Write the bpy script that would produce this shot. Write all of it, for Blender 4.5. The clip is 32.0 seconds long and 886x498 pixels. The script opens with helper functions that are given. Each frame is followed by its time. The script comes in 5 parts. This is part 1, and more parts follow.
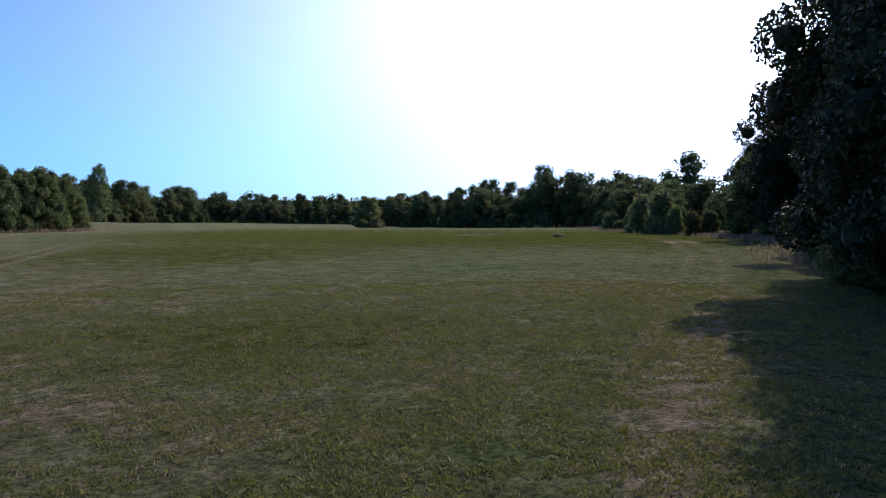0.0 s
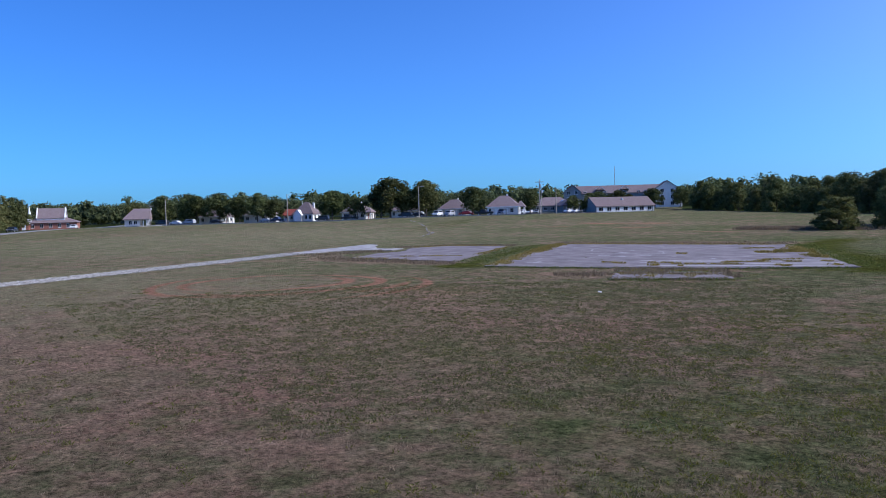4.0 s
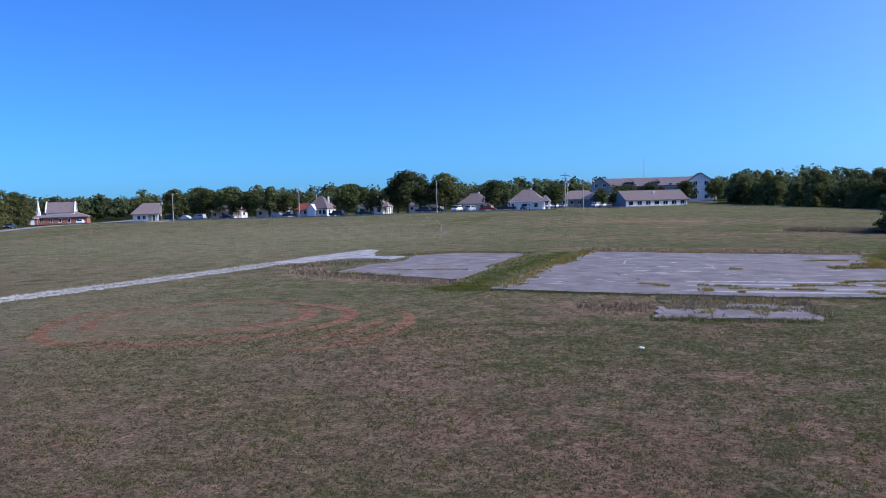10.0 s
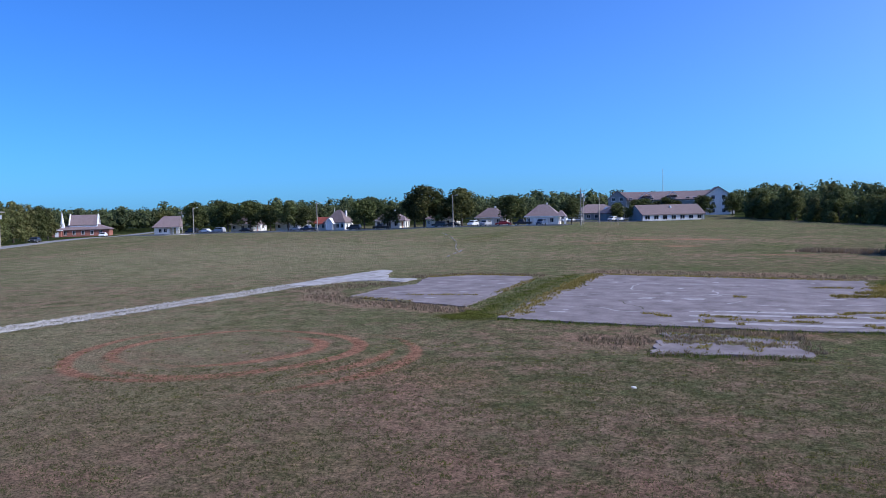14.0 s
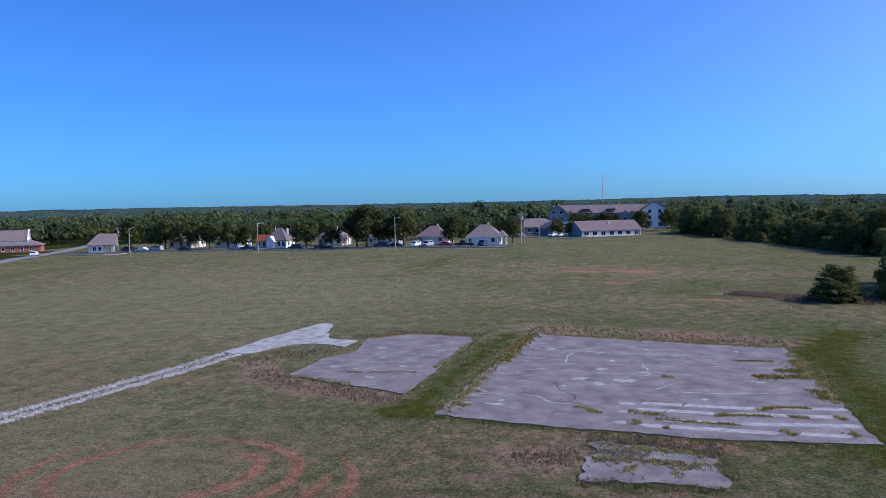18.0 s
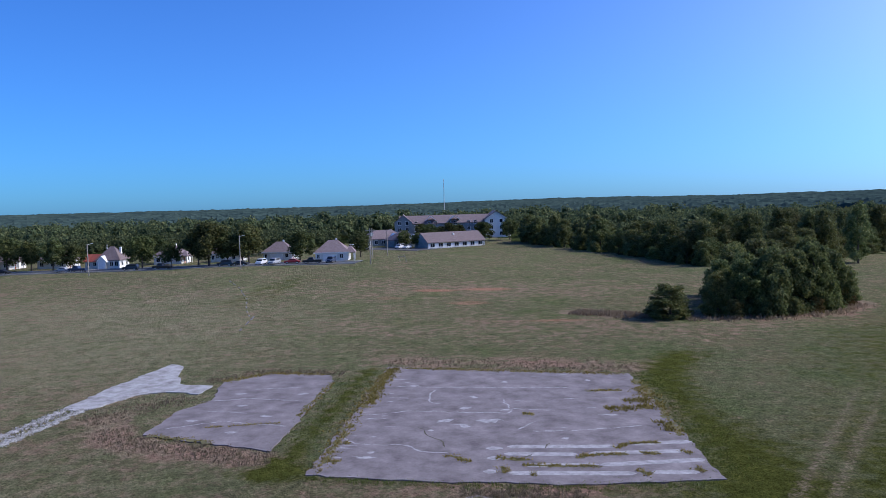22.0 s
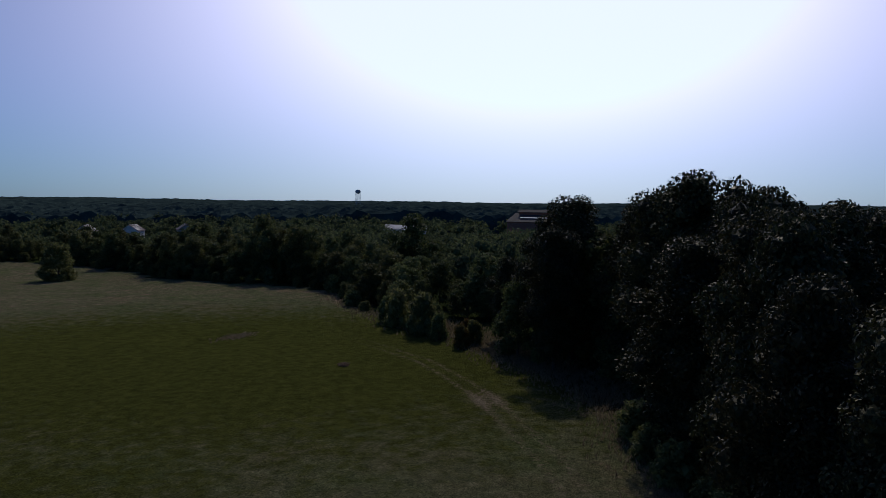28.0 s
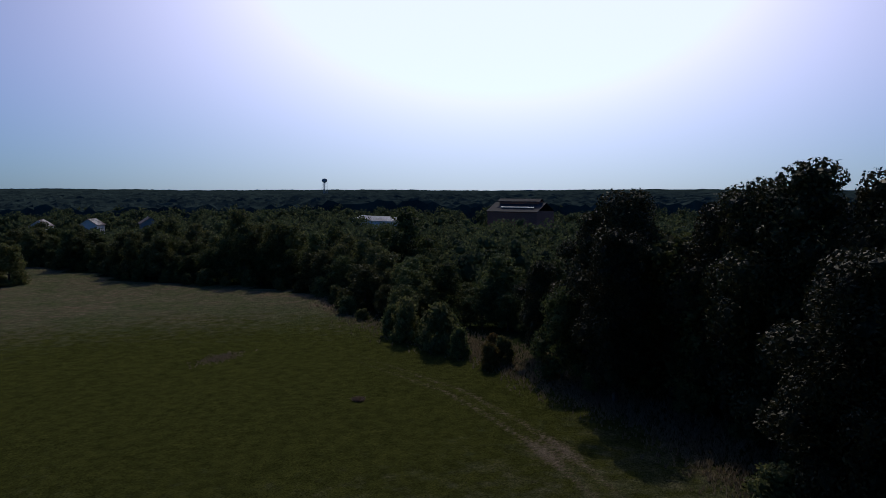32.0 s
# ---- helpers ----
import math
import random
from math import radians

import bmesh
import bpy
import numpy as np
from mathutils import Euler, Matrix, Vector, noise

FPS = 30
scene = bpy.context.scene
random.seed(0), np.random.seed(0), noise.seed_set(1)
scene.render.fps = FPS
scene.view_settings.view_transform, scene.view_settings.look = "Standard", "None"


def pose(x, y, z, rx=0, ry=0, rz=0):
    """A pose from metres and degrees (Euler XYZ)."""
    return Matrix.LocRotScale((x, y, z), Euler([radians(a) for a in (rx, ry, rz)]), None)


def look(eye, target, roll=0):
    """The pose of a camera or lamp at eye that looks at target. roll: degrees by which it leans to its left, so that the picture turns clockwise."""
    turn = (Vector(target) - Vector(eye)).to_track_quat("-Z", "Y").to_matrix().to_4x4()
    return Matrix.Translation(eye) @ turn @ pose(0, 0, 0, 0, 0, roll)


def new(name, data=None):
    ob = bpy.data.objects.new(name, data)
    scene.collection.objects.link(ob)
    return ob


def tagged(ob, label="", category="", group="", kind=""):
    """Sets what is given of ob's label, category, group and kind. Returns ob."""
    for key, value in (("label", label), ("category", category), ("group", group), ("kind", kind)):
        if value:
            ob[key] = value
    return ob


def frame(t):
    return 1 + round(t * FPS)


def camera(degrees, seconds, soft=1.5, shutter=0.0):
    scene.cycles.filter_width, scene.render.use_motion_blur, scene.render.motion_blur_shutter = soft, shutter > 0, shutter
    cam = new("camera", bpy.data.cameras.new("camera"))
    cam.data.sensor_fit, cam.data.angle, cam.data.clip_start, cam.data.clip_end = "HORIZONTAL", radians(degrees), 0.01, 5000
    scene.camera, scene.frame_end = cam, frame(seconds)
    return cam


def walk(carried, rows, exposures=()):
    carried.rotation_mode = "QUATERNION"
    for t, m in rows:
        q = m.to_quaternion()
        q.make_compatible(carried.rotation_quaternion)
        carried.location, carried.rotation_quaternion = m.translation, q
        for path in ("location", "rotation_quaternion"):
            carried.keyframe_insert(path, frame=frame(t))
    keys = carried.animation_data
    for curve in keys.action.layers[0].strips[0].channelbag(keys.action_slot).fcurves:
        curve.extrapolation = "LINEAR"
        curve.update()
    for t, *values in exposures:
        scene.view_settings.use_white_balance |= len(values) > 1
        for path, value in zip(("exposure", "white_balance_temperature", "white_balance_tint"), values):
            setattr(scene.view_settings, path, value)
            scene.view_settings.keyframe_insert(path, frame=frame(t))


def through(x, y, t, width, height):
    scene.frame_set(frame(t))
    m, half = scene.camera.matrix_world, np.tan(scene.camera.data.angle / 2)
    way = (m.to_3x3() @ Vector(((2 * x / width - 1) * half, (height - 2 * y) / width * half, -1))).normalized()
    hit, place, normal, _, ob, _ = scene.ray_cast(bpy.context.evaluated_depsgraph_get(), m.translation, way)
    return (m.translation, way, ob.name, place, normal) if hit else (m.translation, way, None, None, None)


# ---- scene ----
cam = camera(59.2, 32.0, soft=0.75)
# seconds, x, y, z, yaw, pitch, roll
ROWS = [
    (0, 17.10, -60.68, 3.52, -44.38, -2.83, 0.08),
    (0.2, 16.95, -60.62, 3.56, -34.11, -2.86, 0.38),
    (0.4, 16.80, -60.57, 3.60, -26.39, -2.94, 0.67),
    (0.6, 16.65, -60.52, 3.64, -15.16, -3.37, 0.96),
    (0.8, 16.50, -60.47, 3.68, -7.38, -3.20, 1.26),
    (1, 16.36, -60.42, 3.90, -0.70, -3.20, 1.55),
    (1.5, 15.71, -59.43, 4.26, 12.52, -3.25, 1.71),
    (2, 16.27, -60.91, 4.55, 18.71, -3.22, 1.77),
    (2.5, 16.58, -61.94, 4.72, 18.85, -2.99, 1.72),
    (3, 16.69, -62.43, 4.84, 19.54, -2.97, 1.57),
    (3.5, 16.79, -62.57, 4.97, 19.25, -2.97, 1.44),
    (4, 16.90, -62.42, 5.05, 18.42, -3.04, 1.38),
    (4.5, 16.97, -62.18, 5.09, 17.96, -3.01, 1.41),
    (6.5, 16.41, -56.83, 5.41, 17.56, -3.41, 1.29),
    (7, 16.20, -55.24, 5.45, 18.18, -3.54, 1.37),
    (7.5, 15.94, -53.69, 5.53, 18.71, -3.59, 1.40),
    (8, 15.66, -52.51, 5.65, 19.22, -3.68, 1.40),
    (8.5, 15.37, -51.40, 5.76, 19.46, -3.71, 1.43),
    (9, 15.12, -50.45, 5.89, 19.72, -3.65, 1.44),
    (9.5, 14.87, -49.80, 6.01, 19.96, -3.71, 1.41),
    (10, 14.74, -49.46, 6.12, 20.38, -3.66, 1.38),
    (10.5, 14.76, -49.40, 6.21, 21.01, -3.59, 1.37),
    (11, 14.86, -49.44, 6.30, 21.37, -3.47, 1.38),
    (11.5, 15.01, -49.51, 6.37, 21.59, -3.37, 1.40),
    (12, 15.18, -49.68, 6.43, 21.39, -3.34, 1.38),
    (12.5, 15.35, -49.91, 6.44, 21.38, -3.29, 1.34),
    (13, 15.45, -50.17, 6.42, 21.27, -3.01, 1.30),
    (15.5, 16.87, -51.34, 10.73, 23.14, -3.09, 1.11),
    (16, 16.93, -51.44, 11.39, 23.44, -3.20, 1.13),
    (16.5, 16.96, -51.51, 12.35, 23.53, -3.29, 1.16),
    (17, 16.97, -51.50, 13.34, 23.50, -3.51, 1.15),
    (17.5, 16.93, -51.42, 14.21, 22.93, -3.48, 1.05),
    (18, 16.73, -51.15, 14.76, 17.61, -3.30, 1.08),
    (18.5, 16.42, -51.34, 15.18, 11.13, -2.90, 1.32),
    (19, 15.94, -51.88, 15.87, 4.44, -3.03, 1.25),
    (19.5, 15.51, -52.12, 16.58, 0.11, -3.12, 1.14),
    (20, 15.18, -52.06, 17.08, -2.80, -3.43, 1.17),
    (20.5, 14.98, -51.91, 17.43, -4.50, -3.39, 1.15),
    (21, 14.96, -51.66, 17.80, -2.65, -3.47, 1.35),
    (21.5, 15.09, -51.39, 18.20, 5.18, -3.50, 1.55),
    (22, 15.08, -51.24, 18.40, 6.04, -3.36, 1.65),
    (22.4, 10.86, -53.20, 18.77, -12.64, -3.31, 0.33),
    (22.7, 7.69, -54.67, 19.05, -33.33, -2.75, -0.56),
    (22.9, 5.58, -55.66, 19.23, -46.81, -2.45, -1.00),
    (23, 4.52, -56.15, 19.32, -52.88, -2.25, -1.35),
    (23.5, 2.41, -57.13, 19.51, -65.27, -1.86, -1.45),
    (24, 2.37, -56.94, 19.54, -65.44, -1.88, -1.40),
    (24.5, 2.60, -56.62, 19.64, -65.03, -2.13, -1.46),
    (26.5, 8.04, -51.71, 19.99, -66.33, -2.97, -0.90),
    (27, 9.20, -50.58, 20.01, -67.59, -3.08, -0.79),
    (27.5, 10.76, -49.05, 20.07, -68.07, -3.21, -0.73),
    (28, 12.45, -47.37, 20.16, -68.10, -3.34, -0.67),
    (28.5, 14.25, -45.61, 20.30, -68.08, -3.58, -0.58),
    (29, 16.01, -43.89, 20.45, -68.23, -3.63, -0.55),
    (29.5, 17.69, -42.24, 20.60, -68.23, -3.83, -0.53),
    (30, 19.38, -40.65, 20.67, -68.59, -3.84, -0.50),
    (30.5, 21.23, -39.05, 20.72, -68.96, -3.96, -0.46),
    (31, 23.12, -37.34, 20.83, -69.54, -4.06, -0.35),
    (31.5, 24.79, -35.68, 20.98, -70.05, -4.11, -0.23),
    (32, 25.88, -34.48, 21.13, -70.68, -4.23, -0.11),
]
EXPOSURES = [(t, e, k, 11) for t, e, k in ((0.0, 0.0, 6500), (0.5, -0.05, 6300), (1.0, -0.4, 6150), (2.0, -0.25, 6100), (3.0, -0.15, 6100), (4.5, -0.05, 6100), (9.0, 0.0, 6100), (13.5, 0.0, 6100), (18.0, -0.12, 6150), (22.0, -0.12, 6150), (22.6, -0.5, 6300), (23.0, -0.8, 6500), (24.0, -1.84, 6600), (26.5, -1.84, 6750), (32.0, -1.84, 6750))]
walk(cam, [(t, pose(x, y, z, 90 + p, r, yw)) for t, x, y, z, yw, p, r in ROWS], EXPOSURES)

# ---- world and sun ----
SUN_AZ, SUN_EL = 75.0, 39.0
world = bpy.data.worlds.new("sky")
world.use_nodes = True
scene.world = world
wn, wl = world.node_tree.nodes, world.node_tree.links
sky = wn.new("ShaderNodeTexSky")
sky.sky_type, sky.sun_disc = "NISHITA", False
sky.sun_elevation, sky.sun_rotation = radians(SUN_EL), radians(SUN_AZ)
sky.air_density, sky.dust_density, sky.ozone_density, sky.altitude = 1.0, 0.6, 5.0, 300
bg = wn["Background"]
bg.inputs["Strength"].default_value = 1.0


def world_mix(kind, a, b):
    """One step of colour arithmetic on the sky; a socket or a colour each."""
    nd = wn.new("ShaderNodeMix")
    nd.data_type, nd.blend_type = "RGBA", kind
    nd.clamp_result = False
    nd.inputs["Factor"].default_value = 1.0
    for sock, v in ((nd.inputs["A"], a), (nd.inputs["B"], b)):
        if hasattr(v, "links"):
            wl.new(v, sock)
        else:
            sock.default_value = (*v, 1)
    return nd.outputs["Result"]


def world_power(c, g):
    nd = wn.new("ShaderNodeGamma")
    nd.inputs["Gamma"].default_value = g
    wl.new(c, nd.inputs["Color"])
    return nd.outputs["Color"]


az, el = radians(SUN_AZ), radians(SUN_EL)
sun_dir = Vector((math.sin(az) * math.cos(el), math.cos(az) * math.cos(el), math.sin(el)))
# deep blue sky, and the white haze round the sun
blue = world_mix("MULTIPLY", sky.outputs["Color"], (0.029, 0.09, 0.178))
haze = wn.new("ShaderNodeTexSky")
haze.sky_type, haze.turbidity, haze.sun_direction = "PREETHAM", 3.0, sun_dir
pale = wn.new("ShaderNodeRGBToBW")
wl.new(haze.outputs["Color"], pale.inputs["Color"])
glow = world_mix("DARKEN", world_mix("MULTIPLY", world_power(pale.outputs["Val"], 5.0), (1.88, 1.72, 1.98)), (2.8, 2.8, 2.95))
wl.new(world_mix("ADD", blue, glow), bg.inputs["Color"])
sun = new("sun", bpy.data.lights.new("sun", "SUN"))
sun.data.energy, sun.data.angle, sun.data.color = 4.0, radians(0.5), (1.0, 0.92, 0.8)
sun.matrix_world = look(sun_dir * 900, (0, 0, 0))

# ---- materials ----


def nodes_of(m):
    return m.node_tree.nodes, m.node_tree.links, m.node_tree.nodes["Principled BSDF"]


def noise_ramp(n, l, vec, scale, detail, stops, rough=0.6):
    nz = n.new("ShaderNodeTexNoise")
    nz.inputs["Scale"].default_value, nz.inputs["Detail"].default_value, nz.inputs["Roughness"].default_value = scale, detail, rough
    l.new(vec, nz.inputs["Vector"])
    rp = n.new("ShaderNodeValToRGB")
    rp.color_ramp.elements[0].position, rp.color_ramp.elements[0].color = stops[0][0], (*stops[0][1], 1)
    rp.color_ramp.elements[1].position, rp.color_ramp.elements[1].color = stops[-1][0], (*stops[-1][1], 1)
    for p, c in stops[1:-1]:
        e = rp.color_ramp.elements.new(p)
        e.color = (*c, 1)
    l.new(nz.outputs["Fac"], rp.inputs["Fac"])
    return rp.outputs["Color"], nz.outputs["Fac"]


def mix(n, l, fac, a, b, kind="MIX"):
    mx = n.new("ShaderNodeMix")
    mx.data_type, mx.blend_type = "RGBA", kind
    for sock, v in ((mx.inputs["Factor"], fac), (mx.inputs["A"], a), (mx.inputs["B"], b)):
        if hasattr(v, "links"):
            l.new(v, sock)
        else:
            sock.default_value = v if isinstance(v, (int, float)) else (*v, 1)
    return mx.outputs["Result"]


def surface(name, dark, light, rough=0.8, scale=6.0, fine=60.0, bump=0.2, metal=0.0, spread=0.0, gloss=0.3):
    """A plain surface with stains at two scales, fine relief and some spread from thing to thing."""
    m = bpy.data.materials.new(name)
    m.use_nodes = True
    n, l, b = nodes_of(m)
    tc = n.new("ShaderNodeTexCoord").outputs["Object"]
    c1, f1 = noise_ramp(n, l, tc, scale, 6, [(0.3, dark), (0.7, light)])
    c2, f2 = noise_ramp(n, l, tc, fine, 4, [(0.3, (0.8, 0.8, 0.8)), (0.7, (1.1, 1.1, 1.1))])
    col = mix(n, l, 0.8, c1, c2, "MULTIPLY")
    if spread:
        oi = n.new("ShaderNodeObjectInfo").outputs["Random"]
        hs = n.new("ShaderNodeHueSaturation")
        mr = n.new("ShaderNodeMapRange")
        mr.inputs["To Min"].default_value, mr.inputs["To Max"].default_value = 1 - spread, 1 + spread
        l.new(oi, mr.inputs["Value"])
        l.new(mr.outputs["Result"], hs.inputs["Value"])
        l.new(col, hs.inputs["Color"])
        col = hs.outputs["Color"]
    l.new(col, b.inputs["Base Color"])
    b.inputs["Roughness"].default_value, b.inputs["Metallic"].default_value = rough, metal
    b.inputs["Specular IOR Level"].default_value = gloss
    if bump:
        bp = n.new("ShaderNodeBump")
        bp.inputs["Strength"].default_value, bp.inputs["Distance"].default_value = bump, 0.03
        l.new(f2, bp.inputs["Height"])
        l.new(bp.outputs["Normal"], b.inputs["Normal"])
    return m


def leaf_material(name, dark, light, warm, rough=0.8, through=0.25, spread=0.25, gloss=0.06):
    m = bpy.data.materials.new(name)
    m.use_nodes = True
    n, l, b = nodes_of(m)
    isl = n.new("ShaderNodeNewGeometry").outputs["Random Per Island"]
    oi = n.new("ShaderNodeObjectInfo").outputs["Random"]
    rp = n.new("ShaderNodeValToRGB")
    rp.color_ramp.elements[0].color, rp.color_ramp.elements[1].color = (*dark, 1), (*warm, 1)
    rp.color_ramp.elements.new(0.6).color = (*light, 1)
    l.new(isl, rp.inputs["Fac"])
    hs = n.new("ShaderNodeHueSaturation")
    mr = n.new("ShaderNodeMapRange")
    mr.inputs["To Min"].default_value, mr.inputs["To Max"].default_value = 1 - spread, 1 + spread
    l.new(oi, mr.inputs["Value"])
    l.new(mr.outputs["Result"], hs.inputs["Value"])
    mh = n.new("ShaderNodeMapRange")
    mh.inputs["To Min"].default_value, mh.inputs["To Max"].default_value = 0.47, 0.515
    wn_ = n.new("ShaderNodeMath")
    wn_.operation = "FRACT"
    ml = n.new("ShaderNodeMath")
    ml.operation, ml.inputs[1].default_value = "MULTIPLY", 7.3
    l.new(oi, ml.inputs[0])
    l.new(ml.outputs[0], wn_.inputs[0])
    l.new(wn_.outputs[0], mh.inputs["Value"])
    l.new(mh.outputs["Result"], hs.inputs["Hue"])
    l.new(rp.outputs["Color"], hs.inputs["Color"])
    l.new(hs.outputs["Color"], b.inputs["Base Color"])
    b.inputs["Roughness"].default_value = rough
    b.inputs["Specular IOR Level"].default_value = gloss
    tr = n.new("ShaderNodeBsdfTranslucent")
    l.new(hs.outputs["Color"], tr.inputs["Color"])
    ms = n.new("ShaderNodeMixShader")
    ms.inputs["Fac"].default_value = through
    l.new(b.outputs["BSDF"], ms.inputs[1])
    l.new(tr.outputs["BSDF"], ms.inputs[2])
    l.new(ms.outputs["Shader"], n["Material Output"].inputs["Surface"])
    return m


LEAF = leaf_material("leaves", (0.034, 0.047, 0.018), (0.08, 0.1, 0.034), (0.15, 0.155, 0.055), rough=0.65, through=0.34, gloss=0.08)
LEAF_WARM = leaf_material("leaves_turning", (0.07, 0.066, 0.02), (0.14, 0.115, 0.035), (0.2, 0.14, 0.045), through=0.3)
LEAF_PALE = leaf_material("leaves_pale", (0.056, 0.074, 0.028), (0.125, 0.147, 0.054), (0.205, 0.206, 0.08), rough=0.65, through=0.4, gloss=0.08)
LEAF_VINE = leaf_material("vine_leaves", (0.065, 0.084, 0.03), (0.145, 0.168, 0.058), (0.235, 0.23, 0.085), rough=0.65, through=0.42, gloss=0.08)
LEAF_WOODS = leaf_material("leaves_of_the_woods", (0.042, 0.06, 0.03), (0.092, 0.115, 0.05), (0.155, 0.162, 0.07), through=0.36)
# darker leaf copy for near trees: their backlit shade is put into the colour
LEAF_DIMMED = leaf_material("leaves_dimmed", (0.017, 0.021, 0.009), (0.044, 0.048, 0.018), (0.105, 0.09, 0.034), rough=0.55, through=0.12, gloss=0.16)
BARK = surface("bark", (0.05, 0.04, 0.03), (0.13, 0.105, 0.085), 0.9, 3, 30, 0.6)
BLADE = leaf_material("grass_blades", (0.07, 0.092, 0.02), (0.128, 0.158, 0.035), (0.21, 0.2, 0.07), 0.7, 0.45, 0.1)
DRY = leaf_material("dry_grass", (0.15, 0.115, 0.075), (0.24, 0.19, 0.125), (0.33, 0.27, 0.18), 0.8, 0.4, 0.1)
CLOVER = leaf_material("clover_leaves", (0.075, 0.088, 0.038), (0.125, 0.138, 0.058), (0.19, 0.185, 0.09), 0.75, 0.4, 0.1)
YELLOW = leaf_material("yellow_weeds", (0.16, 0.15, 0.03), (0.26, 0.24, 0.06), (0.34, 0.3, 0.1), 0.7, 0.3, 0.1)
CONCRETE = surface("old_concrete", (0.118, 0.098, 0.099), (0.255, 0.224, 0.225), 0.9, 0.5, 5, 0.4)
CONCRETE_PALE = surface("pale_concrete", (0.22, 0.208, 0.21), (0.44, 0.422, 0.425), 0.9, 1.6, 12, 0.3)
GRAVEL = surface("white_gravel", (0.17, 0.16, 0.145), (0.5, 0.485, 0.46), 0.95, 3, 8, 0.9)
ASPHALT = surface("asphalt", (0.06, 0.06, 0.065), (0.11, 0.11, 0.115), 0.9, 0.6, 12, 0.3)
KERB = surface("kerb_concrete", (0.28, 0.27, 0.25), (0.4, 0.39, 0.37), 0.9, 1, 12, 0.2)
ROAD = surface("worn_asphalt", (0.16, 0.16, 0.165), (0.24, 0.24, 0.245), 0.9, 0.4, 8, 0.3)
ROOF = surface("shingle_roof", (0.15, 0.115, 0.115), (0.23, 0.18, 0.18), 0.9, 1.5, 10, 0.5, spread=0.12)
ROOF_RED = surface("red_roof", (0.3, 0.07, 0.05), (0.42, 0.12, 0.08), 0.6, 1, 10, 0.2)
SIDING = surface("pale_siding", (0.68, 0.66, 0.61), (0.8, 0.78, 0.73), 0.7, 0.8, 12, 0.1, spread=0.08)
SIDING_GREY = surface("grey_siding", (0.2, 0.23, 0.235), (0.28, 0.31, 0.315), 0.7, 0.8, 12, 0.1)
WHITE = surface("white_paint", (0.74, 0.74, 0.73), (0.86, 0.86, 0.85), 0.5, 2, 20, 0.05)
BRICK = surface("red_brick", (0.27, 0.1, 0.075), (0.4, 0.17, 0.12), 0.85, 2, 14, 0.4)
WOODPOLE = surface("weathered_pole", (0.25, 0.22, 0.18), (0.45, 0.41, 0.36), 0.9, 2, 25, 0.4)
STEEL = surface("galvanised_steel", (0.45, 0.46, 0.47), (0.6, 0.61, 0.62), 0.45, 3, 25, 0.05, 0.7)
RUBBER = surface("tyre_rubber", (0.015, 0.015, 0.015), (0.03, 0.03, 0.03), 0.8, 5, 40, 0.1)
TANK = surface("tank_paint", (0.3, 0.31, 0.33), (0.42, 0.43, 0.45), 0.6, 0.2, 2, 0.05)


def glass_material():
    m = bpy.data.materials.new("window_glass")
    m.use_nodes = True
    b = m.node_tree.nodes["Principled BSDF"]
    b.inputs["Base Color"].default_value, b.inputs["Roughness"].default_value = (0.02, 0.025, 0.03, 1), 0.08
    return m


GLASS = glass_material()


def paint(name, col, rough=0.3):
    m = surface(name, tuple(c * 0.9 for c in col), tuple(min(1, c * 1.08) for c in col), rough, 2, 30, 0.0)
    m.node_tree.nodes["Principled BSDF"].inputs["Coat Weight"].default_value = 0.5
    return m


# ---- ground shape ----
KNOTS = np.array([
    (0, 0, 0), (15, 15, 0), (27, 30, 0), (-15, 8, .3), (-27, 37, .1), (17, -60, 0), (35, 68, .4), (71, 88, 0), (95, -2, .3), (112, 27, -.9),
    (122, 0, .1), (182, 142, -3), (187, 116, -1.6), (-27, 157, 2.6), (-61, 148, 2.5), (-105, 150, 1.5), (-135, 132, 1.4), (85, -23, .6), (0, 320, 3.2),
    (-209, 160, .5), (60, -60, .5), (-60, 60, .6), (60, 150, 1.2), (400, 0, -4), (300, 300, -4), (0, 600, -3), (-400, 200, -3), (0, -200, 0), (-200, -100, 0)], float)


def ground_z(x, y):
    x, y = np.asarray(x, float), np.asarray(y, float)
    top, low = np.zeros(x.shape), np.zeros(x.shape)
    for kx, ky, kz in KNOTS:
        w = ((kx - x) ** 2 + (ky - y) ** 2 + 400.0) ** -1.5
        top, low = top + w * kz, low + w
    r = np.hypot(x, y)
    s = np.clip((r - 700) / 2600, 0, 1)
    rise = s * s * (3 - 2 * s)
    roll = np.sin(x * 0.0021 + 1.0) * np.cos(y * 0.0017 + 0.4) + 0.5 * np.sin(x * 0.0049 - y * 0.0038)
    return top / low + rise * (9 + 5 * roll)


def gz(x, y):
    return float(ground_z(x, y))


def near_line(x, y, line):
    """Distance of points to a polyline."""
    best = np.full(np.shape(x), 1e9)
    for (ax, ay), (bx, by) in zip(line, line[1:]):
        dx, dy = bx - ax, by - ay
        k = np.clip(((x - ax) * dx + (y - ay) * dy) / (dx * dx + dy * dy), 0, 1)
        best = np.minimum(best, np.hypot(x - ax - k * dx, y - ay - k * dy))
    return best


def inside(x, y, poly):
    x, y = np.asarray(x, float), np.asarray(y, float)
    c = np.zeros(x.shape, bool)
    for (ax, ay), (bx, by) in zip(poly, poly[1:] + poly[:1]):
        cross = (ay > y) != (by > y)
        c ^= cross & (x < (bx - ax) * (y - ay) / ((by - ay) if by != ay else 1e-9) + ax)
    return c


